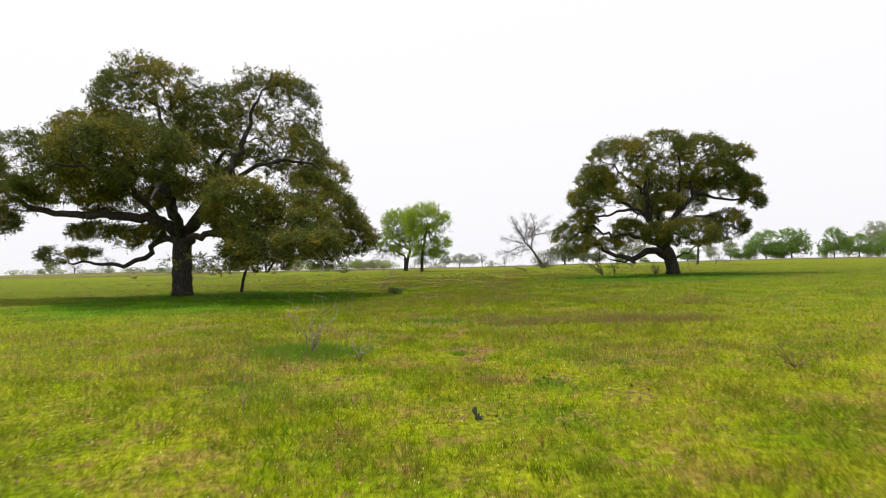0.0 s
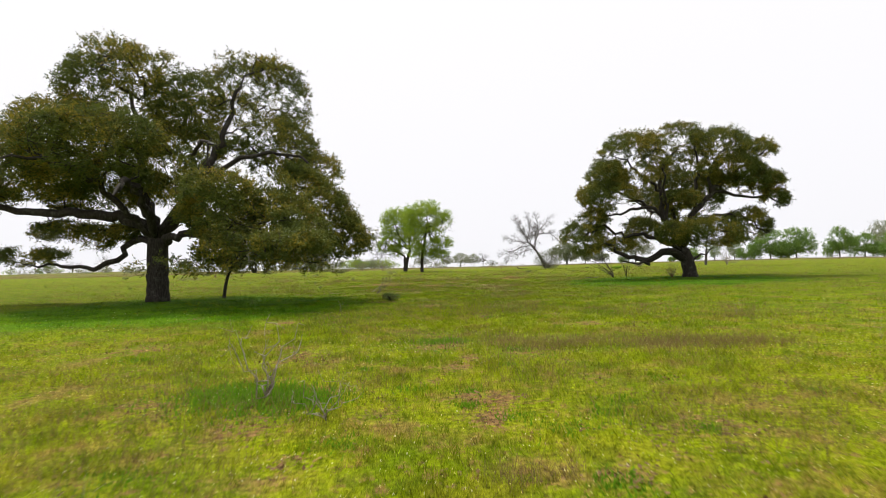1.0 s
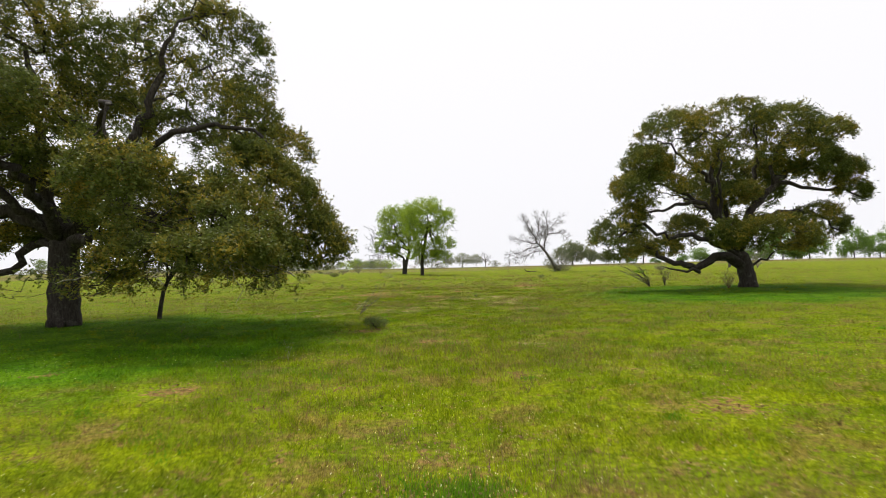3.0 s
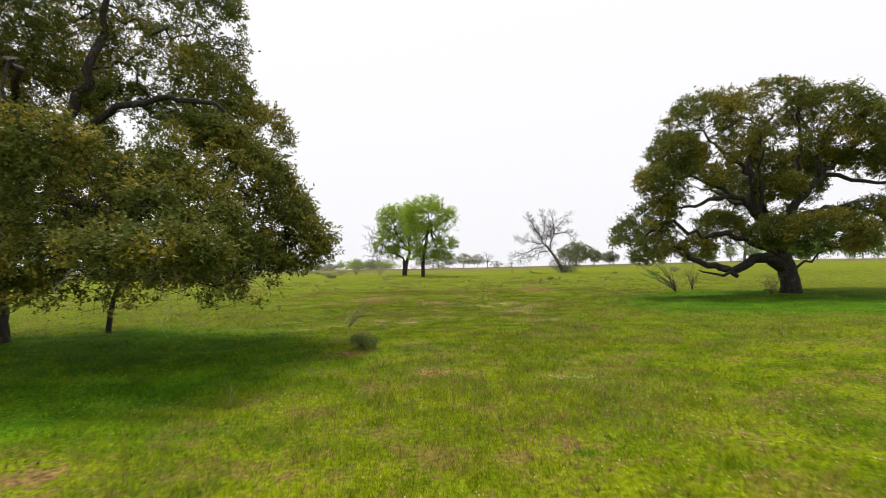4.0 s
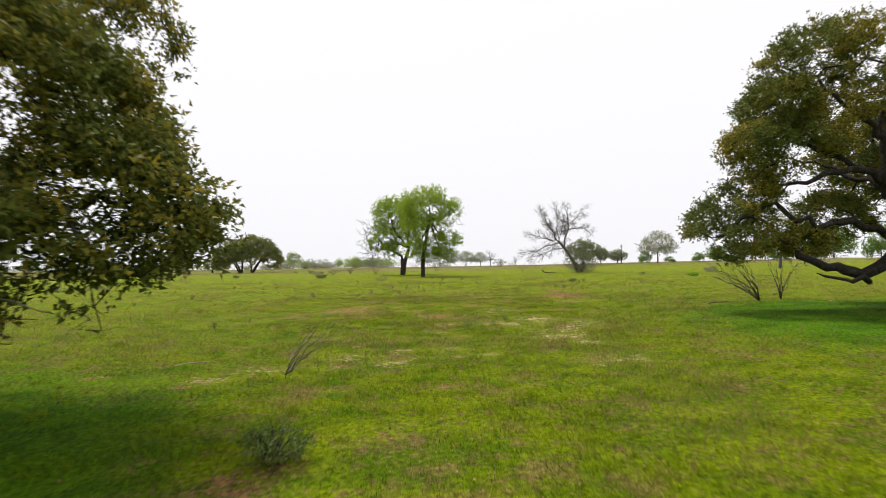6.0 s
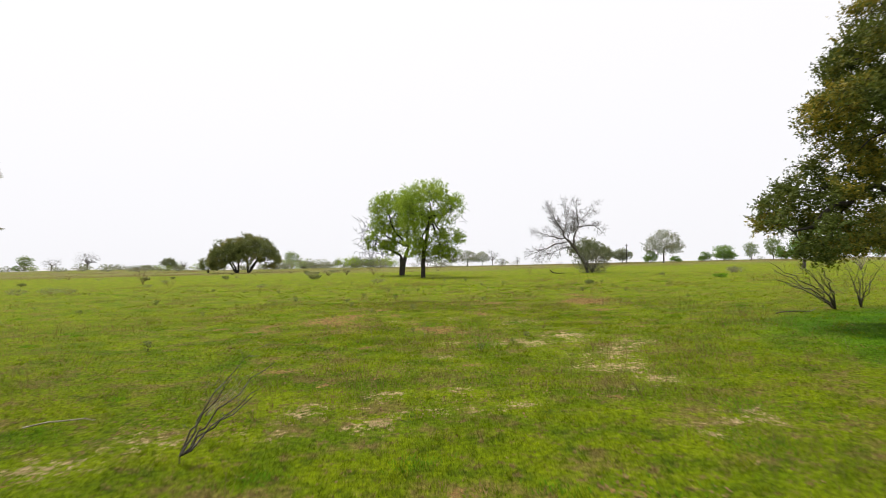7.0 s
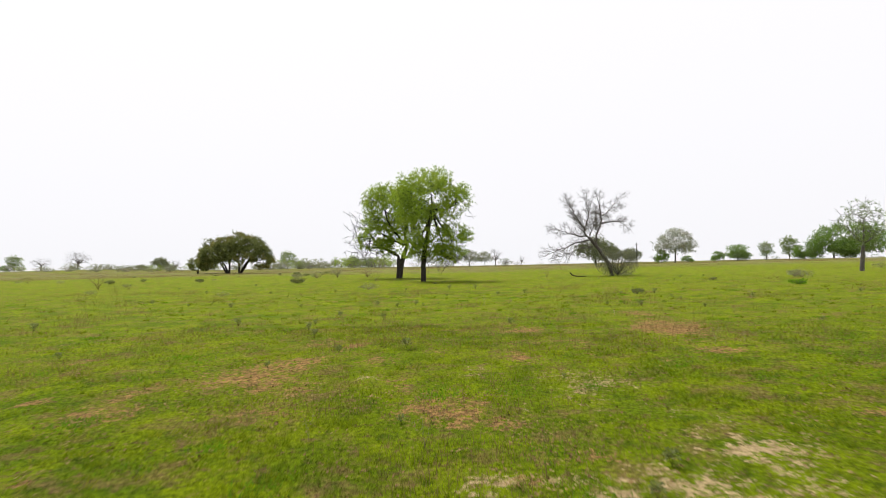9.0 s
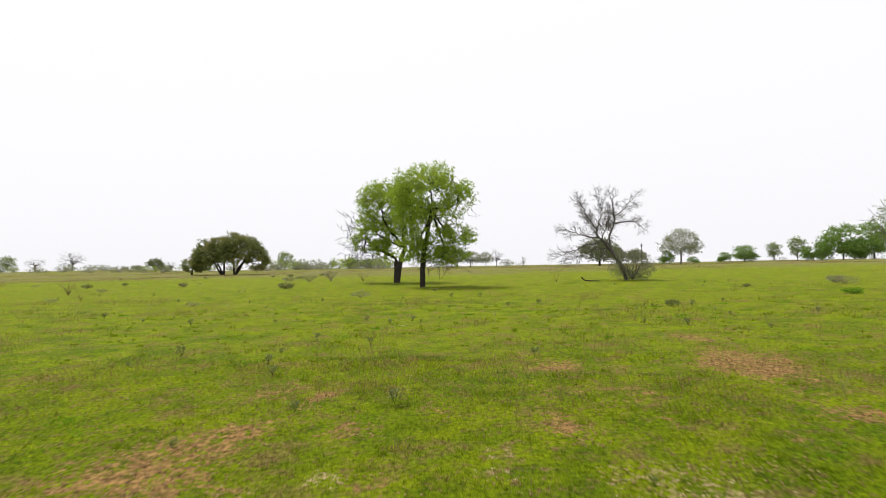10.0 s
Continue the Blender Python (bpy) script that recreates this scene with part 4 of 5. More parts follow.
def bare_tree():
    """The leafless tree: a bent trunk, sweeping boughs and a haze of fine twigs."""
    rng = np.random.default_rng(33)
    tree = thing("bare_tree", on(14.5, 85), "leafless grey tree leaning over fallen branches", "tree")
    w = Wood(rng, 40000)
    w.limb([(0.3, 0, -0.3), (0.1, 0, 0.6), (-0.4, 0, 1.6), (-1.15, 0.1, 2.9), (-2.0, 0.1, 3.75)], 0.18, 0.13, 0, 0.35, 0.03)
    boughs = (([(-1.3, 0.1, 3.1), (-1.1, 0.1, 3.9), (-0.65, 0.2, 4.9), (-0.6, 0.2, 5.8), (-0.7, 0.2, 6.7), (-1.0, 0.2, 7.6)], 0.13), ([(-0.65, 0.2, 4.9), (0.1, 0.1, 5.1), (0.7, 0.0, 5.2), (1.4, 0, 4.9), (1.9, 0, 4.5)], 0.09),
              ([(-0.6, 0.2, 5.6), (0.1, -0.3, 6.3), (0.7, -0.5, 7.0), (1.0, -0.5, 7.3)], 0.07), ([(-2.0, 0.1, 3.7), (-2.5, 0, 4.9), (-3.2, -0.1, 5.9), (-3.6, -0.1, 6.7), (-3.9, -0.1, 7.2)], 0.12),
              ([(-2.3, 0.1, 4.4), (-2.0, -0.3, 5.6), (-1.9, -0.3, 6.6), (-2.2, -0.3, 7.4)], 0.08), ([(-2.0, 0.1, 3.7), (-3.3, 0.3, 4.0), (-4.4, 0.4, 4.4), (-5.2, 0.4, 4.6)], 0.10),
              ([(-1.7, 0.1, 3.4), (-3.0, -0.3, 3.3), (-4.1, -0.4, 2.8), (-5.0, -0.4, 2.5), (-5.8, -0.4, 2.1)], 0.09), ([(-1.2, 0.1, 2.9), (-2.6, 0.5, 2.7), (-3.8, 0.8, 2.2), (-4.6, 0.8, 1.5)], 0.06),
              ([(-2.2, 0.1, 4.4), (-3.0, 1.0, 5.6), (-3.2, 1.6, 6.6)], 0.07), ([(-1.2, 0.1, 4.2), (-0.8, 1.3, 5.2), (-0.6, 2.0, 6.2)], 0.07), ([(-1.8, 0.1, 3.5), (-1.9, -1.3, 4.6), (-1.7, -2.2, 5.6)], 0.07))
    for k, (line, r) in enumerate(boughs):
        w.limb(line, 0.75 * r, r * 0.2, k + 1, 0.28, 0.06)
    starts = [i for i in range(1, w.n) if w.of[i] > 0 and w.thick[i] < 0.085]
    w.shoots(starts, 0.7, 2, 3, 0.62, 0.0)
    w.thicken(0.005, 0.35)
    dress(tree, w, GREY_BARK)


bare_tree()
lobed_tree("field_tree", on(37.7, 84), "slender tree with sparse pale green leaves at the skyline", [(0.3, 0, 5.2, 1.7, 1.8, 1.5), (-1.0, 0, 4.0, 1.2, 1.4, 1.2), (1.4, 0, 3.9, 1.1, 1.4, 1.2), (0.2, 0, 2.8, 1.5, 1.5, 0.9)],
           [[(0, 0, -0.3), (0.05, 0, 1.0), (0.2, 0, 2.6)]], 0.2, GREY_BARK, DULL_GREEN, 36, 8, 0.085, "", 0.49, 0.7, 3, 5, bare=[(0.2, 0, 4.2, 2.3, 2.0, 2.3, 90)], power=0.38)
# the grove of dark evergreen oaks
GROVE = [(-60.4, 183, [(-3.6, 0, 5.7, 3.6, 3.8, 3.3), (-1.0, 0, 7.2, 3.0, 3.4, 2.4), (-5.6, 0, 3.8, 2.4, 3.0, 2.7), (-2.6, -2.6, 4.2, 3.2, 2.2, 2.4), (-7.0, 0, 2.6, 1.4, 2.0, 1.6)], [[(0, 0, -0.3), (-0.4, 0, 1.4), (-1.6, 0, 3.2)], [(0.2, 0, -0.3), (0.4, 0, 1.5), (0.3, 0.4, 3.6)], [(-0.2, 0.2, -0.3), (-1.2, 0.3, 1.2), (-2.4, 0.3, 3.2)]], 41),
         (-57.0, 182, [(-0.2, 0, 8.1, 3.2, 3.5, 2.7), (3.4, 0, 6.8, 3.8, 4.0, 3.1), (6.2, 0, 4.2, 2.5, 3.0, 3.0), (2.6, -2.4, 4.4, 3.6, 2.4, 2.2), (7.8, 0, 2.9, 1.4, 2.0, 1.7), (-1.6, -1.8, 5.2, 2.4, 2.4, 2.2)], [[(0, 0, -0.3), (0.0, 0, 1.6), (-0.3, 0, 3.6)], [(0.3, 0, -0.3), (0.9, 0, 1.5), (2.6, 0.2, 3.6)], [(0.1, 0.3, -0.3), (1.2, 0.4, 1.4), (2.6, 0.4, 3.4)]], 43),
         (-70.4, 187, [(0, 0, 2.5, 2.4, 2.4, 1.8), (1.8, 0, 1.9, 1.8, 1.8, 1.4)], [[(0, 0, -0.3), (0, 0, 0.6), (0.2, 0, 1.4)]], 44)]
for x, y, lobes, trunks, seed in GROVE:
    lobed_tree("evergreen_oak", on(x, y), "dense olive-brown evergreen oak in a far grove", lobes, trunks, 0.28, OAK_BARK, GROVE_LEAF, seed, 5.0, 0.27, "far oak grove", 0.45, 1.5, 4, 7, 2.4, 0.8, 0.014, ragged=0.07)

# far trees, each kind built once and set down again at other sizes
STEM = [[(0, 0, -0.4), (0.1, 0, 1.4), (0.2, 0, 3.4)]]
FAR = {
    "green": lobed_tree("field_tree", on(116.8, 205), "far field tree in fresh green leaf", [(0, 0, 7.6, 4.2, 4.2, 3.1), (3.7, 0.5, 4.2, 3.0, 3.4, 2.7), (-3.7, -0.5, 4.8, 3.0, 3.4, 2.7), (0.5, -2.8, 3.4, 3.6, 2.8, 2.5), (-0.5, 3.0, 3.8, 3.4, 2.8, 2.4), (4.6, -1.0, 2.2, 2.2, 2.2, 1.7), (-4.2, 1.0, 2.4, 2.2, 2.2, 1.8)],
                        STEM, 0.26, GREY_BARK, FIELD_LEAF, 51, 1.9, 0.40, "far field trees", 0.46, 1.9, 3, 5, 2.8, 0.9, 0.016),
    "dull": lobed_tree("field_tree", on(68.5, 205), "far rounded tree with budding grey-green crown", [(0, 0, 7.4, 4.4, 4.4, 3.1), (3.6, 0, 5.4, 2.8, 3.4, 2.5), (-3.4, 0, 5.2, 2.9, 3.4, 2.6), (0, -2.6, 4.6, 3.0, 2.8, 2.0)],
                       [[(0, 0, -0.4), (0.1, 0, 1.8), (0.1, 0, 4.2)]], 0.26, GREY_BARK, DULL_LEAF, 52, 2.3, 0.27, "far field trees", 0.42, 1.3, 3, 5, 3.0, 0.8, 0.014, forks=5),
    "upright": lobed_tree("field_tree", on(107.5, 212), "far slender tree in pale green spring leaf", [(0, 0, 5.4, 2.3, 2.3, 2.0), (0.3, 0, 3.2, 2.1, 2.1, 1.8), (-0.9, 0, 3.8, 1.4, 1.6, 1.5)],
                          [[(0, 0, -0.4), (0.05, 0, 1.2), (0, 0, 3.2)]], 0.16, GREY_BARK, DULL_GREEN, 55, 5, 0.22, "far field trees", 0.44, 1.0, 3, 6, 2.8, 0.7, 0.012),
    "bare": leafless_tree("field_tree", on(-187.7, 288), "far leafless grey tree on the skyline", 6.5, 5.0, 1.2, 0.3, GREY_BARK, 53, 420, "far leafless trees", (0.4, 0), 10, tip_r=0.02, step=0.8),
    "dark": lobed_tree("field_tree", on(42.9, 200), "far rounded dark evergreen tree", [(0, 0, 5.6, 3.7, 3.7, 2.6), (3.2, 0, 4.2, 2.8, 3.0, 2.4), (-3.2, 0, 4.0, 2.8, 3.0, 2.4), (0, -2.4, 3.4, 3.4, 2.6, 2.2)],
                       [[(0, 0, -0.4), (0, 0, 1.0), (0.1, 0, 2.4)]], 0.36, OAK_BARK, HAZY_EVERGREEN, 54, 2.1, 0.34, "far evergreen trees", 0.43, 1.5, 4, 5, 2.4, 0.9, 0.014),
}
for kind, x, y, wide, tall, turn in (
        ("green", 64.7, 206, 0.34, 0.4, 130), ("green", 92.7, 215, 0.7, 0.48, 60), ("green", 86.3, 215, 0.34, 0.3, 200), ("upright", 100.2, 212, 0.85, 0.78, 20), ("green", 110.6, 205, 0.5, 0.54, 80),
        ("green", 126.8, 206, 1.1, 1.05, 200), ("green", 107.4, 207, 0.36, 0.42, 40), ("green", 143.1, 207, 0.75, 1.05, 150), ("green", 152.8, 208, 0.95, 0.82, 300), ("green", 165, 210, 0.9, 0.85, 210), ("dull", 176.9, 230, 1.1, 1.4, 60),
        ("green", -36, 240, 0.5, 0.35, 100), ("green", 76, 214, 0.3, 0.2, 10), ("upright", -63.4, 250, 1.2, 0.92, 10), ("upright", -200, 288, 1.3, 1.0, 75), ("green", -30, 235, 0.35, 0.3, 45), ("green", -203, 286, 0.25, 0.3, 45),
        ("dull", 6.9, 243, 0.7, 0.58, 30), ("dull", 12.9, 246, 0.5, 0.54, 200), ("dull", -10, 250, 0.55, 0.5, 0), ("dull", 1.0, 248, 0.5, 0.5, 110), ("dull", -42, 235, 0.3, 0.3, 60),
        ("bare", -170.7, 288, 1.2, 1.45, 50), ("bare", -108.5, 252, 0.55, 0.7, 20), ("bare", 16.6, 243, 0.6, 1.1, 70), ("bare", 20.5, 245, 0.4, 0.5, 10), ("bare", 26.4, 243, 0.25, 0.65, 50),
        ("bare", -30, 245, 0.6, 0.6, 90), ("bare", -58.2, 250, 0.4, 0.6, 200), ("bare", 75, 240, 0.4, 0.4, 100),
        ("dark", -113.2, 250, 0.65, 0.65, 80), ("dark", 60.5, 222, 0.6, 0.62, 160), ("dark", 58.0, 235, 0.6, 0.77, 20), ("dark", -165, 330, 0.64, 0.37, 110), ("dark", -171, 330, 0.4, 0.25, 90)):
    copy_thing(FAR[kind], on(x, y, turn) @ Matrix.Diagonal((wide, wide, tall, 1)))


# ---- scrub, shrubs and weeds ----
def shrub(name, m, label, category, height, spread, stems, tips_n, bark, leaf, seed, group="", lean=(0, 0), stem_r=0.018, per=20, leaf_size=0.06, tip_r=0.0025, start=0.1, foot=0.45, crook=0.02):
    """A bush of several stems from one foot; leaf None leaves it bare."""
    rng = np.random.default_rng(seed)
    ob = thing(name, m, label, category, group)
    w = Wood(rng, 9000)
    w.limb([(0, 0, -0.05), (0, 0, 0.06 * height)], stem_r, stem_r, 0, 0.1, 0)
    for k in range(stems):
        a = 2 * math.pi * k / stems + rng.uniform(-0.5, 0.5)
        d = spread * rng.uniform(0.3, 0.8)
        h = height * rng.uniform(0.55, 0.95)
        w.limb([(0, 0, 0.02), (math.cos(a) * d * 0.35 + lean[0] * 0.3, math.sin(a) * d * 0.35 + lean[1] * 0.3, h * 0.45), (math.cos(a) * d + lean[0], math.sin(a) * d + lean[1], h)],
               stem_r, stem_r * 0.3, k + 1, max(0.08, height * 0.12), crook * height)
    q = rng.normal(0, 1, (tips_n, 3))
    q *= (rng.uniform(0.2, 1, (tips_n, 1)) ** 0.5) / np.linalg.norm(q, axis=1)[:, None]
    z = start * height + (1 - start) * height * (0.5 + 0.5 * q[:, 2])
    f = (z / height)
    t = np.stack([q[:, 0] * spread * (foot + (1 - foot) * f) + lean[0] * f, q[:, 1] * spread * (foot + (1 - foot) * f) + lean[1] * f, z], 1)
    tips = w.reach(t, max(0.08, height * 0.13), 0.15, 0.05)
    w.thicken(tip_r, 0.4)
    dress(ob, w, bark, stem="stem")
    if leaf:
        foliage(ob, leaves_mesh("crown", w.p[tips], max(1, per // 6), 6, leaf_size * 2.5, leaf_size, leaf, rng))
    return ob


# scrub along the far edge of the pasture; the bare kind paled for haze
SCRUB = [
    shrub("far_scrub", on(-48, 220), "far grey-brown scrub bush on the skyline", "bush", 2.6, 2.4, 6, 44, GREY_BARK, DULL_LEAF, 61, "far scrub row", per=18, leaf_size=0.2, tip_r=0.015, stem_r=0.05, start=0.0, foot=1.3),
    shrub("far_scrub", on(-36, 228), "far green scrub bush on the skyline", "bush", 2.8, 2.6, 6, 50, GREY_BARK, SPRING_LEAF, 62, "far scrub row", per=18, leaf_size=0.2, tip_r=0.015, stem_r=0.05, start=0.0, foot=1.3),
    shrub("far_scrub", on(-80, 230), "far bare pale scrub bush on the skyline", "bush", 2.2, 2.6, 7, 70, PALE_BARK, None, 63, "far scrub row", tip_r=0.014, stem_r=0.04, start=0.0, foot=1.2),
]
row = np.random.default_rng(64)
for k in range(64):
    x = -230 + 265 * row.random()
    y = 215 + 50 * row.random() + 0.25 * max(0, -x - 60)
    copy_thing(SCRUB[int(row.choice([0, 0, 1, 2, 2, 2]))], on(x, y, row.uniform(0, 360), row.uniform(0.45, 1.2)))
for k in range(34):
    copy_thing(SCRUB[int(row.choice([0, 0, 1, 2]))], on(-64 + 44 * row.random(), 224 + 20 * row.random(), row.uniform(0, 360), row.uniform(0.8, 1.6)))
for k in range(18):
    x = 30 + 170 * row.random()
    copy_thing(SCRUB[int(row.choice([0, 1, 2, 2, 2]))], on(x, 212 + 30 * row.random(), row.uniform(0, 360), row.uniform(0.3, 0.7)))

for k in range(70):
    x = -190 + 150 * row.random()
    copy_thing(SCRUB[int(row.choice([0, 0, 0, 2]))], on(x, 205 + 40 * row.random() - 0.2 * x, row.uniform(0, 360), row.uniform(0.5, 1.0)))

# shrubs in the pasture
shrub("bare_shrub", on(-2.0, 8.6), "pale leafless shrub with crooked twigs in green weeds", "shrub", 1.02, 0.72, 6, 40, PALE_BARK, None, 71, tip_r=0.0036, stem_r=0.012, crook=0.06, foot=0.3)
shrub("bare_shrub", on(-1.15, 7.7), "thin leafless grey-brown weed with upright twigs", "shrub", 0.5, 0.5, 7, 30, PALE_BARK, None, 72, tip_r=0.0028, stem_r=0.007, crook=0.06)
shrub("bare_shrub", on(4.05, 6.6), "low twiggy reddish-brown leafless shrub", "shrub", 0.36, 0.6, 8, 240, RED_STEM, None, 73, tip_r=0.0022, stem_r=0.006)
shrub("leafy_shrub", on(-2.1, 24.4), "small dark green ragged shrub in the grass", "shrub", 0.34, 0.40, 12, 130, OAK_BARK, SHRUB_LEAF, 74, per=15, leaf_size=0.036, foot=0.9, start=0.02)
shrub("bare_shrub", on(-3.1, 28.3), "leaning leafless grey shrub with slender stems", "shrub", 1.2, 0.42, 5, 60, GREY_BARK, None, 75, lean=(0.8, 0), tip_r=0.0024, stem_r=0.013)
shrub("bare_shrub", on(11.3, 40.2), "leafless shrub with long slanting stems below the oak", "shrub", 1.6, 1.2, 12, 260, GREY_BARK, None, 76, lean=(-1.2, 0), tip_r=0.003, stem_r=0.022)
shrub("bare_shrub", on(12.2, 40.4), "upright leafless grey shrub below the oak", "shrub", 1.75, 0.9, 9, 200, GREY_BARK, None, 77, lean=(0.1, 0), tip_r=0.003, stem_r=0.018)
shrub("leafy_shrub", on(13.1, 35.0), "thin brownish leafy sprout beside the oak trunk", "shrub", 0.95, 0.5, 8, 110, RED_STEM, DULL_LEAF, 78, per=8, leaf_size=0.04)
shrub("bare_shrub", on(-3.5, 29.8), "tall pale dry weed with slanting wispy stems", "weed", 0.6, 0.4, 9, 50, PALE_BARK, None, 79, lean=(0.45, 0.1), tip_r=0.0012, stem_r=0.003)
shrub("bare_shrub", on(-31.2, 79.5), "leafless brown shrub with green leaves at its foot", "shrub", 1.6, 1.3, 8, 160, RED_STEM, None, 80, tip_r=0.005, stem_r=0.02)
shrub("leafy_shrub", on(-14.3, 81), "low wide dark green bush in the pasture", "shrub", 0.5, 0.9, 9, 90, OAK_BARK, DARK_LEAF, 81, per=18, leaf_size=0.07)
shrub("bare_shrub", on(-15.6, 94), "low brown twiggy bush near the trees", "shrub", 0.9, 1.2, 9, 200, RED_STEM, DULL_LEAF, 82, per=6, leaf_size=0.05, tip_r=0.005)
shrub("bare_shrub", on(-13.2, 93.5), "rounded brown twiggy bush near the trees", "shrub", 1.5, 1.0, 9, 240, RED_STEM, DULL_LEAF, 83, per=6, leaf_size=0.05, tip_r=0.005)
shrub("bare_shrub", on(-9.8, 93.2), "low brown twiggy bush beside the trees", "shrub", 1.0, 0.9, 8, 140, RED_STEM, None, 84, tip_r=0.005)
shrub("leafy_shrub", on(18, 61.5), "low green leafy mound in the pasture", "shrub", 0.28, 0.7, 9, 80, OAK_BARK, FORB, 85, per=16, leaf_size=0.05)
shrub("bare_shrub", on(23.6, 71), "low brown twiggy mound in the pasture", "shrub", 0.5, 0.8, 8, 180, RED_STEM, DULL_LEAF, 86, per=6, leaf_size=0.05, tip_r=0.004)
shrub("fallen_branches", on(15.1, 84.4), "tangle of fallen grey branches below the bare tree", "dead branches", 2.7, 2.0, 14, 1800, GREY_BARK, DULL_LEAF, 87, lean=(-0.1, 0), per=6, leaf_size=0.06, tip_r=0.007, stem_r=0.05, start=-0.1, foot=1.1)
shrub("bare_shrub", on(34.0, 70.5), "pale leafless bush beyond the leaning oak", "shrub", 2.6, 1.4, 9, 420, PALE_BARK, None, 190, tip_r=0.005, stem_r=0.03, foot=0.7, start=0.1)
shrub("bare_shrub", on(8.0, 82), "thin leafless weed in front of the bare tree", "weed", 1.3, 0.7, 5, 60, RED_STEM, None, 88, tip_r=0.004, stem_r=0.01)
leafless_tree("dead_sapling", on(-10.0, 28.0), "thin leaning dead sapling with pale lichened twigs under oak", 2.7, 1.9, 1.5, 0.085, OAK_BARK, 89, 170, lean=(0.9, -0.6), limbs_n=5, tip_r=0.004)

# loose shrubs on the slope further off
LOOSE = [shrub("bare_shrub", on(-24, 70), "leafless brown shrub standing in the far pasture", "shrub", 1.0, 0.8, 9, 210, RED_STEM, None, 120, "pasture shrubs", tip_r=0.003, stem_r=0.005, foot=1.0, start=0.0),
         shrub("bare_shrub", on(-19, 98), "low twiggy grey-brown shrub in the far pasture", "shrub", 0.55, 0.8, 9, 150, RED_STEM, DULL_LEAF, 121, "pasture shrubs", per=6, leaf_size=0.04, tip_r=0.0035, stem_r=0.008, foot=1.0, start=0.02),
         shrub("leafy_shrub", on(-27, 90), "low dark green shrub in the far pasture", "shrub", 0.4, 0.6, 7, 60, OAK_BARK, DARK_LEAF, 122, "pasture shrubs", per=12, leaf_size=0.07, tip_r=0.004, stem_r=0.01)]
row = np.random.default_rng(123)
for k in range(36):
    y = row.uniform(58, 135)
    x = row.choice([-1, -1, 1]) * row.uniform(6, 0.62 * y)
    copy_thing(LOOSE[int(row.choice([0, 1, 1, 2]))], on(x, y, row.uniform(0, 360), row.uniform(0.4, 1.25)))


def utility_pole():
    ob = thing("utility_pole", on(55.2, 200), "thin dark wooden utility pole beyond the rise", "pole")
    bm = bmesh.new()
    bmesh.ops.create_cone(bm, cap_ends=True, segments=10, radius1=0.14, radius2=0.1, depth=6.6, matrix=Matrix.Translation((0, 0, 3.0)))
    part("shaft", bm, OAK_BARK, ob)
    bm = bmesh.new()
    bmesh.ops.create_cube(bm, size=1.0, matrix=Matrix.Translation((0, 0.13, 5.7)) @ Matrix.Diagonal((0.9, 0.1, 0.12, 1)))
    part("crossarm", bm, OAK_BARK, ob)


utility_pole()


# ---- small growth in the grass ----
def stick(name, points, r0, r1, bark, label, category, x, y, turn=0):
    """A fallen stick or branch that lies on the ground."""
    rng = np.random.default_rng(int(abs(x * 31 + y * 17)))
    ob = thing(name, on(x, y, turn), label, category)
    w = Wood(rng, 400)
    w.limb(points, r0, r1, 0, 0.12, 0.01)
    w.thicken(r1, 0.4)
    for k, (v, f) in w.tubes().items():
        piece("stick", mesh_of("stick", v, f, bark, True), ob)
    return ob


stick("fallen_branch", [(-0.9, 0, 0.4), (-0.6, 0, 0.1), (0, 0.1, 0.08), (0.7, 0, 0.05)], 0.06, 0.035, OAK_BARK, "dark fallen branch curling up at one end", "fallen branch", 11.2, 83, 5)
stick("fallen_stick", [(-0.35, 0, 0.02), (0, 0.05, 0.06), (0.4, 0, 0.03)], 0.012, 0.008, PALE_BARK, "pale bare stick lying in the grass", "fallen branch", -5.2, 29.6, 20)
stick("fallen_stick", [(-0.4, 0, 0.02), (0, 0.08, 0.1), (0.5, 0, 0.05), (0.7, 0.1, 0.2)], 0.02, 0.01, GREY_BARK, "weathered grey stick lying in the grass", "fallen branch", 9.4, 39.3, -15)

WEEDS = [shrub("dry_weed", on(-0.4, 21.4), "thin dry upright weed stalk in the pasture", "weed", 0.42, 0.14, 2, 9, RED_STEM, None, 91, "dry weed stalks", tip_r=0.0013, stem_r=0.003, start=0.4),
         shrub("dry_weed", on(-3.1, 19.2), "branched pale dry weed stalk in the pasture", "weed", 0.5, 0.22, 3, 14, PALE_BARK, None, 92, "dry weed stalks", tip_r=0.0013, stem_r=0.003, start=0.3),
         shrub("dry_weed", on(1.0, 16.4), "low bushy reddish dry weed in the pasture", "weed", 0.26, 0.22, 6, 50, RED_STEM, None, 93, "dry weed stalks", tip_r=0.0011, stem_r=0.0025, start=0.2)]
SPRIG = shrub("dark_sprig", on(-15.2, 58.1), "short dark green leafy weed sprig in pasture", "weed", 0.3, 0.16, 5, 22, OAK_BARK, DARK_LEAF, 94, "dark weed sprigs", per=8, leaf_size=0.04, tip_r=0.002, stem_r=0.004)
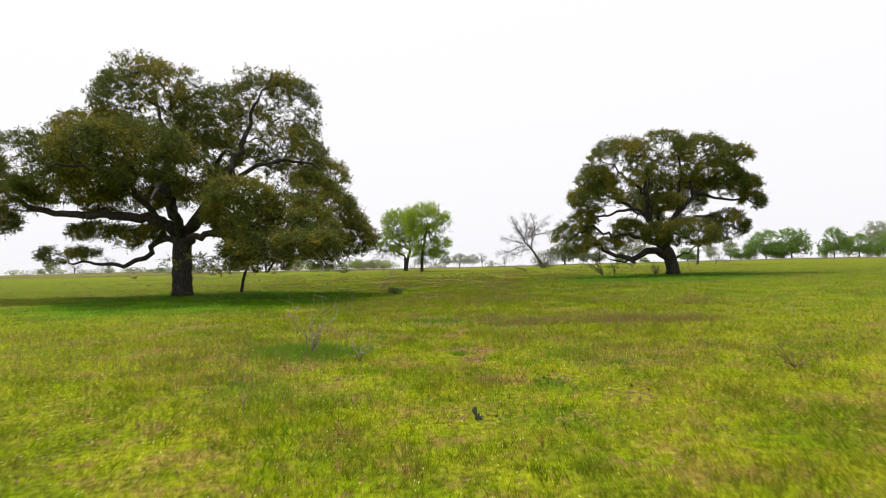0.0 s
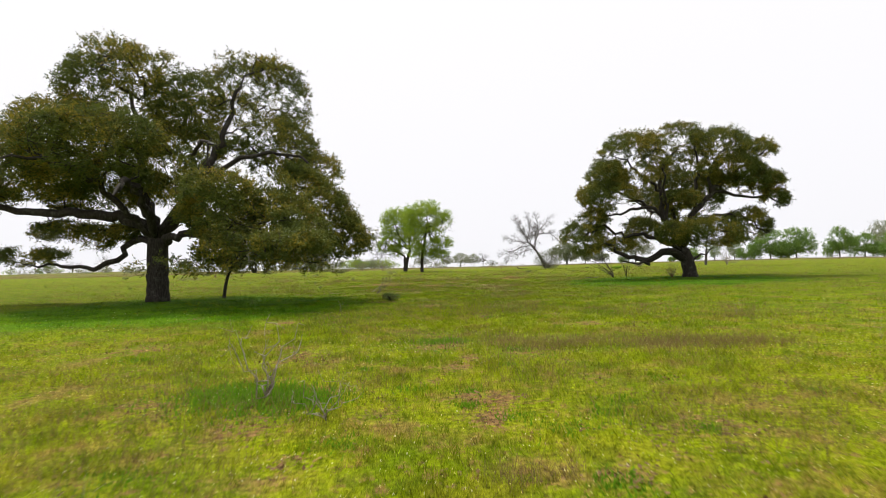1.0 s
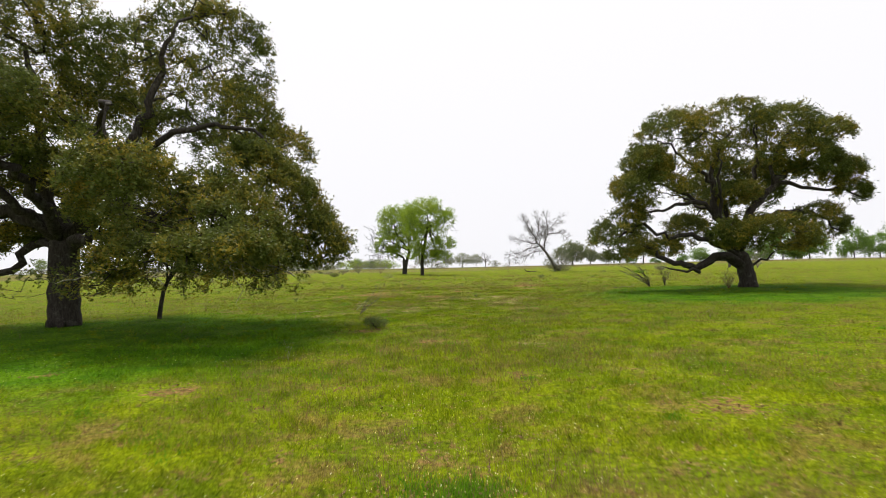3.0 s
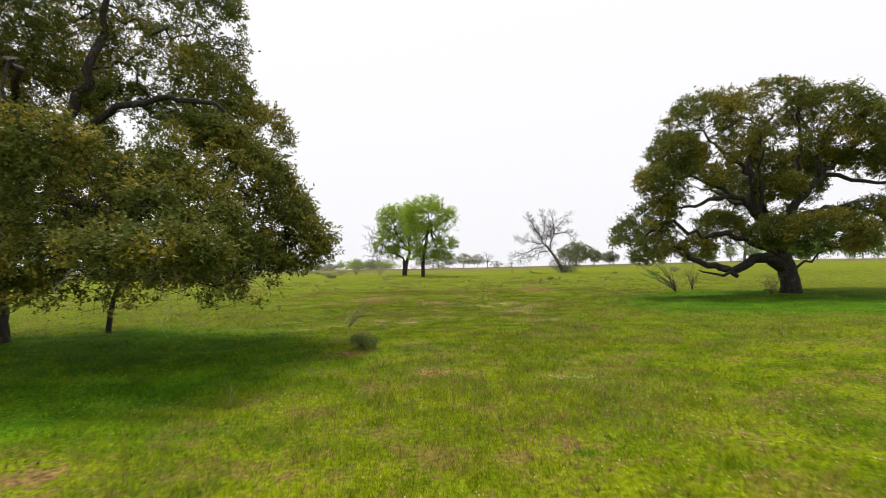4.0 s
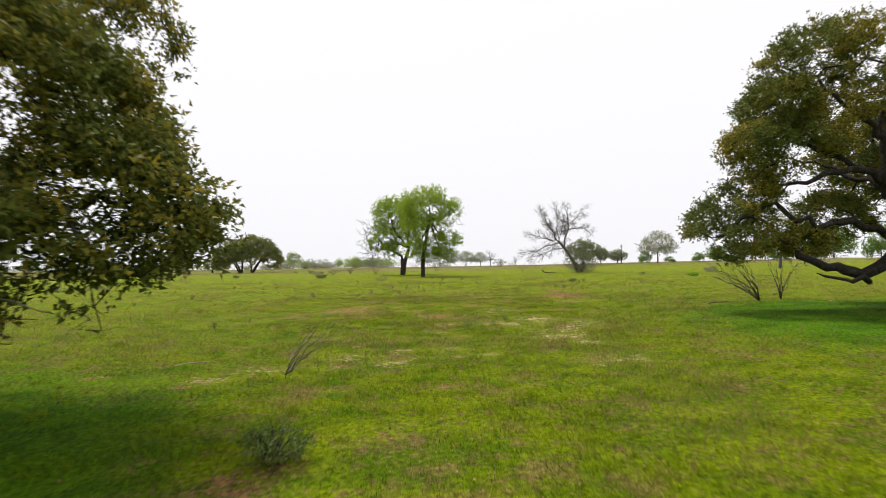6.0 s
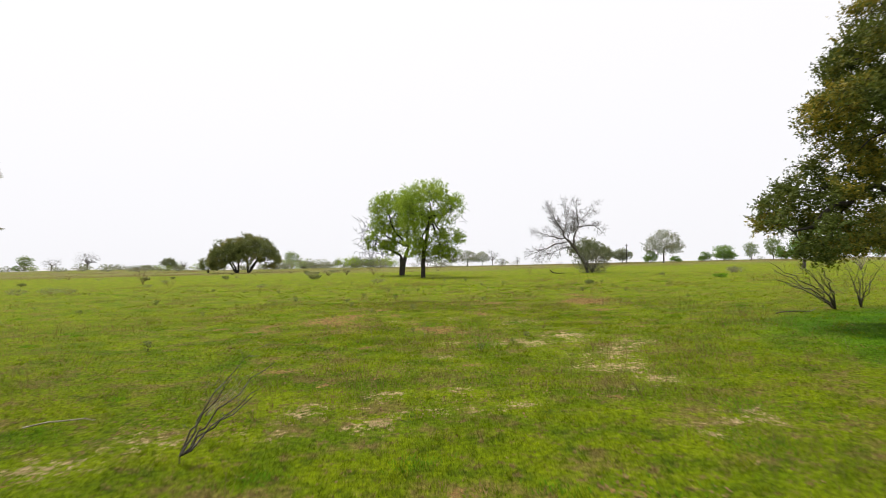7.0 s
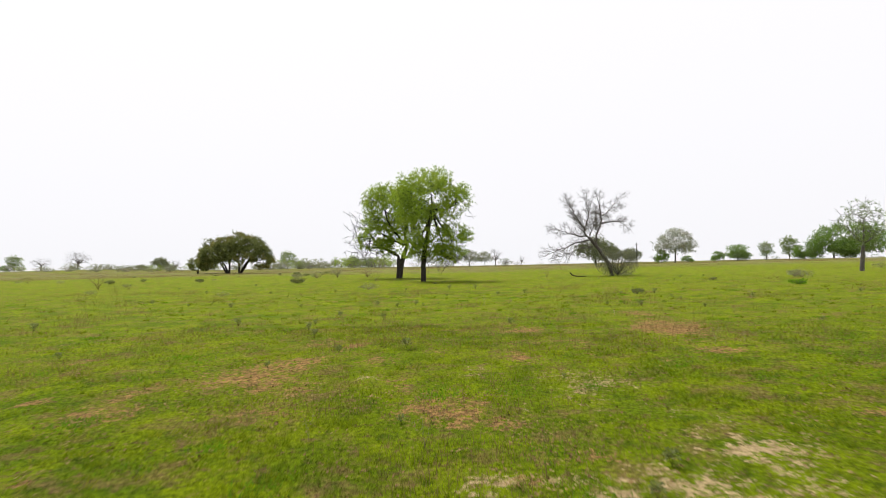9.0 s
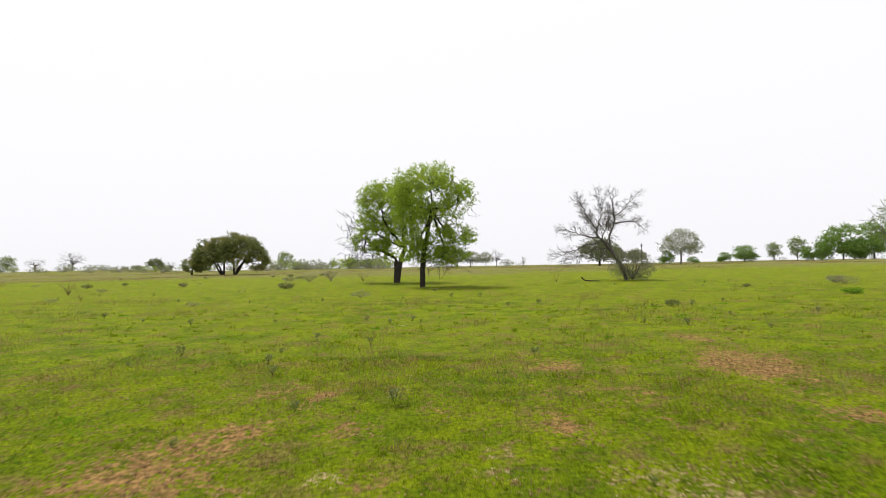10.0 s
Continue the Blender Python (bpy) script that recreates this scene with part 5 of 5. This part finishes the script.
for x, y, size in ((-7.4, 48.4, 1.1), (-4.9, 47.2, 0.9), (-1.8, 43.8, 1.0), (-4.5, 46.2, 0.8), (-3.05, 50, 0.9), (-4.7, 50.9, 0.8), (-0.8, 66.3, 1.2), (0.8, 66, 1.1),
                   (-1.8, 71.6, 1.2), (6.5, 52.5, 0.9), (-13.6, 48.1, 1.1), (-10.1, 54.8, 1.0), (-7.3, 35.6, 0.9), (9.0, 58, 1.0), (3.2, 61, 1.0)):
    copy_thing(SPRIG, on(x, y, x * 77 % 360, size))
grow = np.random.default_rng(95)
for k in range(150):
    y = 5 + 60 * grow.random()
    x = grow.normal(0, 4 + 0.16 * y)
    if abs(x) > 0.9 or y > 42:
        copy_thing(WEEDS[int(grow.choice([0, 0, 1, 2, 2]))], on(x, y, grow.uniform(0, 360), grow.uniform(0.5, 1.15)))
for k in range(70):
    y = 34 + 45 * grow.random()
    copy_thing(SPRIG, on(grow.normal(0, 3 + 0.2 * y), y, grow.uniform(0, 360), grow.uniform(0.35, 0.9)))


def patch_of_blades(name, label, category, spots, height, width, mat, seed):
    """A patch of growth of its own kind: spots are (x, y, radius, blades)."""
    rng = np.random.default_rng(seed)
    xs, ys = [], []
    for a, b, r, count in spots:
        xs.append(a + rng.normal(0, r * 0.55, count))
        ys.append(b + rng.normal(0, r * 0.55, count))
    x, y = np.concatenate(xs), np.concatenate(ys)
    me = blades_mesh(name, x, y, rng.uniform(*height, len(x)), rng.uniform(*width, len(x)), rng.uniform(0.1, 1.0, len(x)), rng, mat)
    return tagged(new(name, me), label, category, kind="stuff")


patch_of_blades("green_forbs", "patch of darker green leafy weeds round a bare shrub", "weeds", [(-2.3, 8.9, 0.7, 2600), (-1.6, 8.6, 0.45, 900)], (0.03, 0.10), (0.018, 0.036), FORB, 96)
for name, spots in (("dry_grass_drift", [(3.6, 11.9, 0.7, 1100), (4.5, 12.1, 0.8, 1400), (5.3, 12.0, 0.6, 1000), (1.2, 13.0, 0.6, 500), (1.7, 12.2, 0.6, 600), (2.3, 12.4, 0.7, 700)]),
                    ("dry_grass_drift", [(-2.15, 14.4, 0.35, 200), (-0.66, 14.6, 0.3, 160), (7.2, 16.3, 0.6, 360), (6.6, 16.0, 0.5, 260)]), ("dry_grass_drift", [(0.45, 6.2, 0.22, 200), (0.8, 6.25, 0.12, 60)])):
    patch_of_blades(name, "drift of thin reddish-brown dry grass standing in the turf", "dry grass", spots, (0.06, 0.24), (0.002, 0.005), DRY, int(90 + spots[0][1]))
leafy = np.random.default_rng(196)
for k in range(5):
    spots = []
    for j in range(40):
        b = 4 + 58 * leafy.random()
        spots.append((float(leafy.normal(0, 2.4 + 0.13 * b)), float(b), float(leafy.uniform(0.12, 0.4)), int(leafy.integers(40, 170))))
    patch_of_blades("green_forbs", "low darker green leafy weeds scattered through the turf", "weeds", spots, (0.015, 0.06), (0.012, 0.028), FORB, 197 + k)
patch_of_blades("lush_tuft", "tuft of taller dark green grass", "grass", [(-0.15, 13.05, 0.42, 1100), (0.1, 13.1, 0.3, 500)], (0.03, 0.09), (0.008, 0.018), FORB, 97)


def build_dry_wisps():
    """Last year's tall dry grass, thin and reddish, standing in loose drifts."""
    rng = np.random.default_rng(98)
    y = 3 + 66 * rng.random(560000)
    x = rng.normal(0, 3.5 + 0.3 * y)
    drift = lattice_noise(x, y, 2.6, 21) * 0.55 + lattice_noise(x, y, 0.9, 22) * 0.45
    keep = rng.random(len(x)) < np.clip((drift - 0.52) * 2.4, 0, 0.45) * np.clip(np.minimum(np.hypot(x + 9.5, y - 22.5) / 9 - 0.7, np.hypot(x - 14, y - 34) / 8 - 0.7) * 3, 0, 1)
    x, y = x[keep], y[keep]
    me = blades_mesh("dry_grass_wisps", x, y, rng.uniform(0.06, 0.32, len(x)) * (0.4 + drift[keep]), rng.uniform(0.002, 0.004, len(x)) * (1 + y / 50), rng.uniform(0.1, 0.6, len(x)), rng, DRY)
    tagged(new("dry_grass_wisps", me), "thin reddish dry grass standing in loose drifts", "dry grass", kind="stuff")


def build_scatter(name, label, category, x, y, z, size, mat, seed):
    """Small flat bits lying at the places given, tilted at random."""
    rng = np.random.default_rng(seed)
    k = len(x)
    c = np.stack([x, y, level(x, y) + z], 1)
    d = rng.normal(0, 1, (k, 3)) * (1, 1, 0.35)
    d /= np.linalg.norm(d, axis=1)[:, None]
    s = np.cross(d, (0, 0, 1.0))
    s /= np.linalg.norm(s, axis=1)[:, None]
    size = np.reshape(size, (-1, 1))
    v = np.empty((k, 4, 3))
    v[:, 0], v[:, 1], v[:, 2], v[:, 3] = c - d * size / 2, c + s * size * 0.4, c + d * size / 2, c - s * size * 0.4
    me = mesh_of(name, v.reshape(-1, 3), np.arange(4 * k).reshape(k, 4), mat)
    tagged(new(name, me), label, category, kind="stuff")


def build_litter_and_flowers():
    rng = np.random.default_rng(99)
    y = 3 + 52 * rng.random(260000)
    x = rng.normal(0, 3 + 0.13 * y)
    z = zone(x, y, EARTH)
    drift = lattice_noise(x, y, 0.7, 31) * 0.5 + lattice_noise(x, y, 0.25, 32) * 0.5
    keep = rng.random(len(x)) < np.clip(z * 1.3 - 0.2, 0, 1) * 0.9 + np.clip(drift - 0.62, 0, 1) * 1.6
    x, y = x[keep], y[keep]
    build_scatter("leaf_litter", "scattered brown dead leaves and stalks on the ground", "dead leaves", x, y, rng.uniform(0.01, 0.05, len(x)), rng.uniform(0.015, 0.048, len(x)), LITTER, 100)
    y = 3 + 17 * rng.random(34000)
    x = rng.normal(0, 3 + 0.25 * y)
    keep = lattice_noise(x, y, 3.0, 41) * 0.5 + 0.5 * rng.random(len(x)) > 0.54 + 0.006 * y + 0.03 * np.maximum(y - 19, 0) + 0.025 * np.maximum(9 - y, 0)
    x, y = x[keep], y[keep]
    build_scatter("wildflowers", "tiny white and yellow wildflowers dotting the grass", "flowers", x, y, rng.uniform(0.04, 0.10, len(x)), rng.uniform(0.007, 0.014, len(x)) * (1 + y / 40), PETAL, 101)


def build_straw():
    """Trampled straw and bits of bare clod over the grazed middle of the pasture."""
    rng = np.random.default_rng(102)
    y = 22 + 44 * rng.random(420000)
    x = rng.normal(0, 3 + 0.17 * (y - 12))
    drift = lattice_noise(x, y, 1.7, 71) * 0.4 + lattice_noise(x, y, 0.45, 72) * 0.6
    keep = rng.random(len(x)) < np.clip(drift - 0.55, 0, 1) * 1.1 * np.clip((y - 22) / 8, 0, 1)
    x, y = x[keep], y[keep]
    build_scatter("dry_straw", "pale trampled straw lying in the short turf", "straw", x, y, rng.uniform(0.02, 0.06, len(x)), rng.uniform(0.014, 0.042, len(x)) * (0.8 + y / 90), STRAW, 103)


def build_tufts():
    """Bunches of taller grass that stand out of the short turf."""
    rng = np.random.default_rng(110)
    n = 4200
    ty = 3 + 58 * rng.random(n) ** 1.15
    tx = rng.normal(0, 2.5 + 0.17 * ty)
    ok = (np.maximum(zone(tx, ty, SAND), zone(tx, ty, EARTH)) < 0.5) & (lattice_noise(tx, ty, 1.6, 51) > 0.35)
    tx, ty = tx[ok], ty[ok]
    count = rng.integers(10, 34, len(tx))
    tall = rng.uniform(0.04, 0.12, len(tx))
    x = np.repeat(tx, count) + rng.normal(0, 0.045, count.sum()) * np.repeat(tall / 0.07, count)
    y = np.repeat(ty, count) + rng.normal(0, 0.045, count.sum()) * np.repeat(tall / 0.07, count)
    k = len(x)
    me = blades_mesh("grass_tufts", x, y, np.repeat(tall, count) * rng.uniform(0.5, 1.1, k), rng.uniform(0.005, 0.011, k) * (1 + y / 60), rng.uniform(0.3, 1.2, k), rng, TUFT)
    tagged(new("grass_tufts", me), "bunches of taller green grass in the turf", "grass", kind="stuff")


def build_crest_weeds():
    """Brown dry weeds over the far pasture, thickest along the skyline."""
    rng = np.random.default_rng(130)
    y = 55 + 165 * rng.random(380000) ** 0.8
    x = rng.uniform(-1, 1, len(y)) * y * 0.95
    drift = lattice_noise(x, y, 9.0, 61) * 0.5 + lattice_noise(x, y, 2.6, 62) * 0.5
    keep = rng.random(len(x)) < np.clip((drift - 0.5) * 2.2, 0, 1) * np.clip(0.3 + (y - 90) / 60, 0.3, 1.0)
    x, y, drift = x[keep], y[keep], drift[keep]
    tall = rng.uniform(0.08, 0.36, len(x)) * np.clip(0.5 + (y - 60) / 110, 0.5, 1.5)
    me = blades_mesh("dry_weeds", x, y, tall, rng.uniform(0.008, 0.018, len(x)) * y / 90, rng.uniform(0.1, 0.8, len(x)), rng, DRY)
    tagged(new("dry_weeds", me), "brown dry weeds standing along the far pasture", "dry grass", kind="stuff")


build_crest_weeds()
build_straw()
build_tufts()
build_dry_wisps()
build_litter_and_flowers()


def prickly_pear():
    """A small cactus of a few flat oval pads."""
    m, n, l = material("cactus_pad")
    p = n.new("ShaderNodeTexCoord").outputs["Object"]
    spots = n.new("ShaderNodeTexVoronoi")
    spots.inputs["Scale"].default_value = 45
    l.new(p, spots.inputs["Vector"])
    colour = mix(n, l, ramp_node(n, l, spots.outputs["Distance"], [(0.12, 0.0), (0.2, 1.0)]), (0.16, 0.12, 0.06), (0.045, 0.065, 0.028))
    b, o = n.new("ShaderNodeBsdfPrincipled"), n.new("ShaderNodeOutputMaterial")
    b.inputs["Roughness"].default_value = 0.55
    l.new(colour, b.inputs["Base Color"])
    l.new(b.outputs[0], o.inputs[0])
    ob = thing("prickly_pear", on(0.24, 4.86, 0, 0.75), "small prickly pear cactus with dark green oval pads", "cactus")
    for x, y, z, tilt, turn, size in ((0.03, 0, 0.035, 14, 15, 0.6), (0.0, 0.0, 0.11, -8, 30, 0.58), (0.07, -0.01, 0.03, 60, -20, 0.45)):
        bm = bmesh.new()
        bmesh.ops.create_uvsphere(bm, u_segments=16, v_segments=10, radius=0.075 * size)
        for v in bm.verts:
            f = v.co.z / (0.075 * size)
            v.co.x *= 0.8 + 0.12 * f
            v.co.y *= 0.22
            v.co.z *= 1.15
        bm.transform(pose(x, y, z, 0, tilt, turn))
        part("pad", bm, m, ob)


prickly_pear()
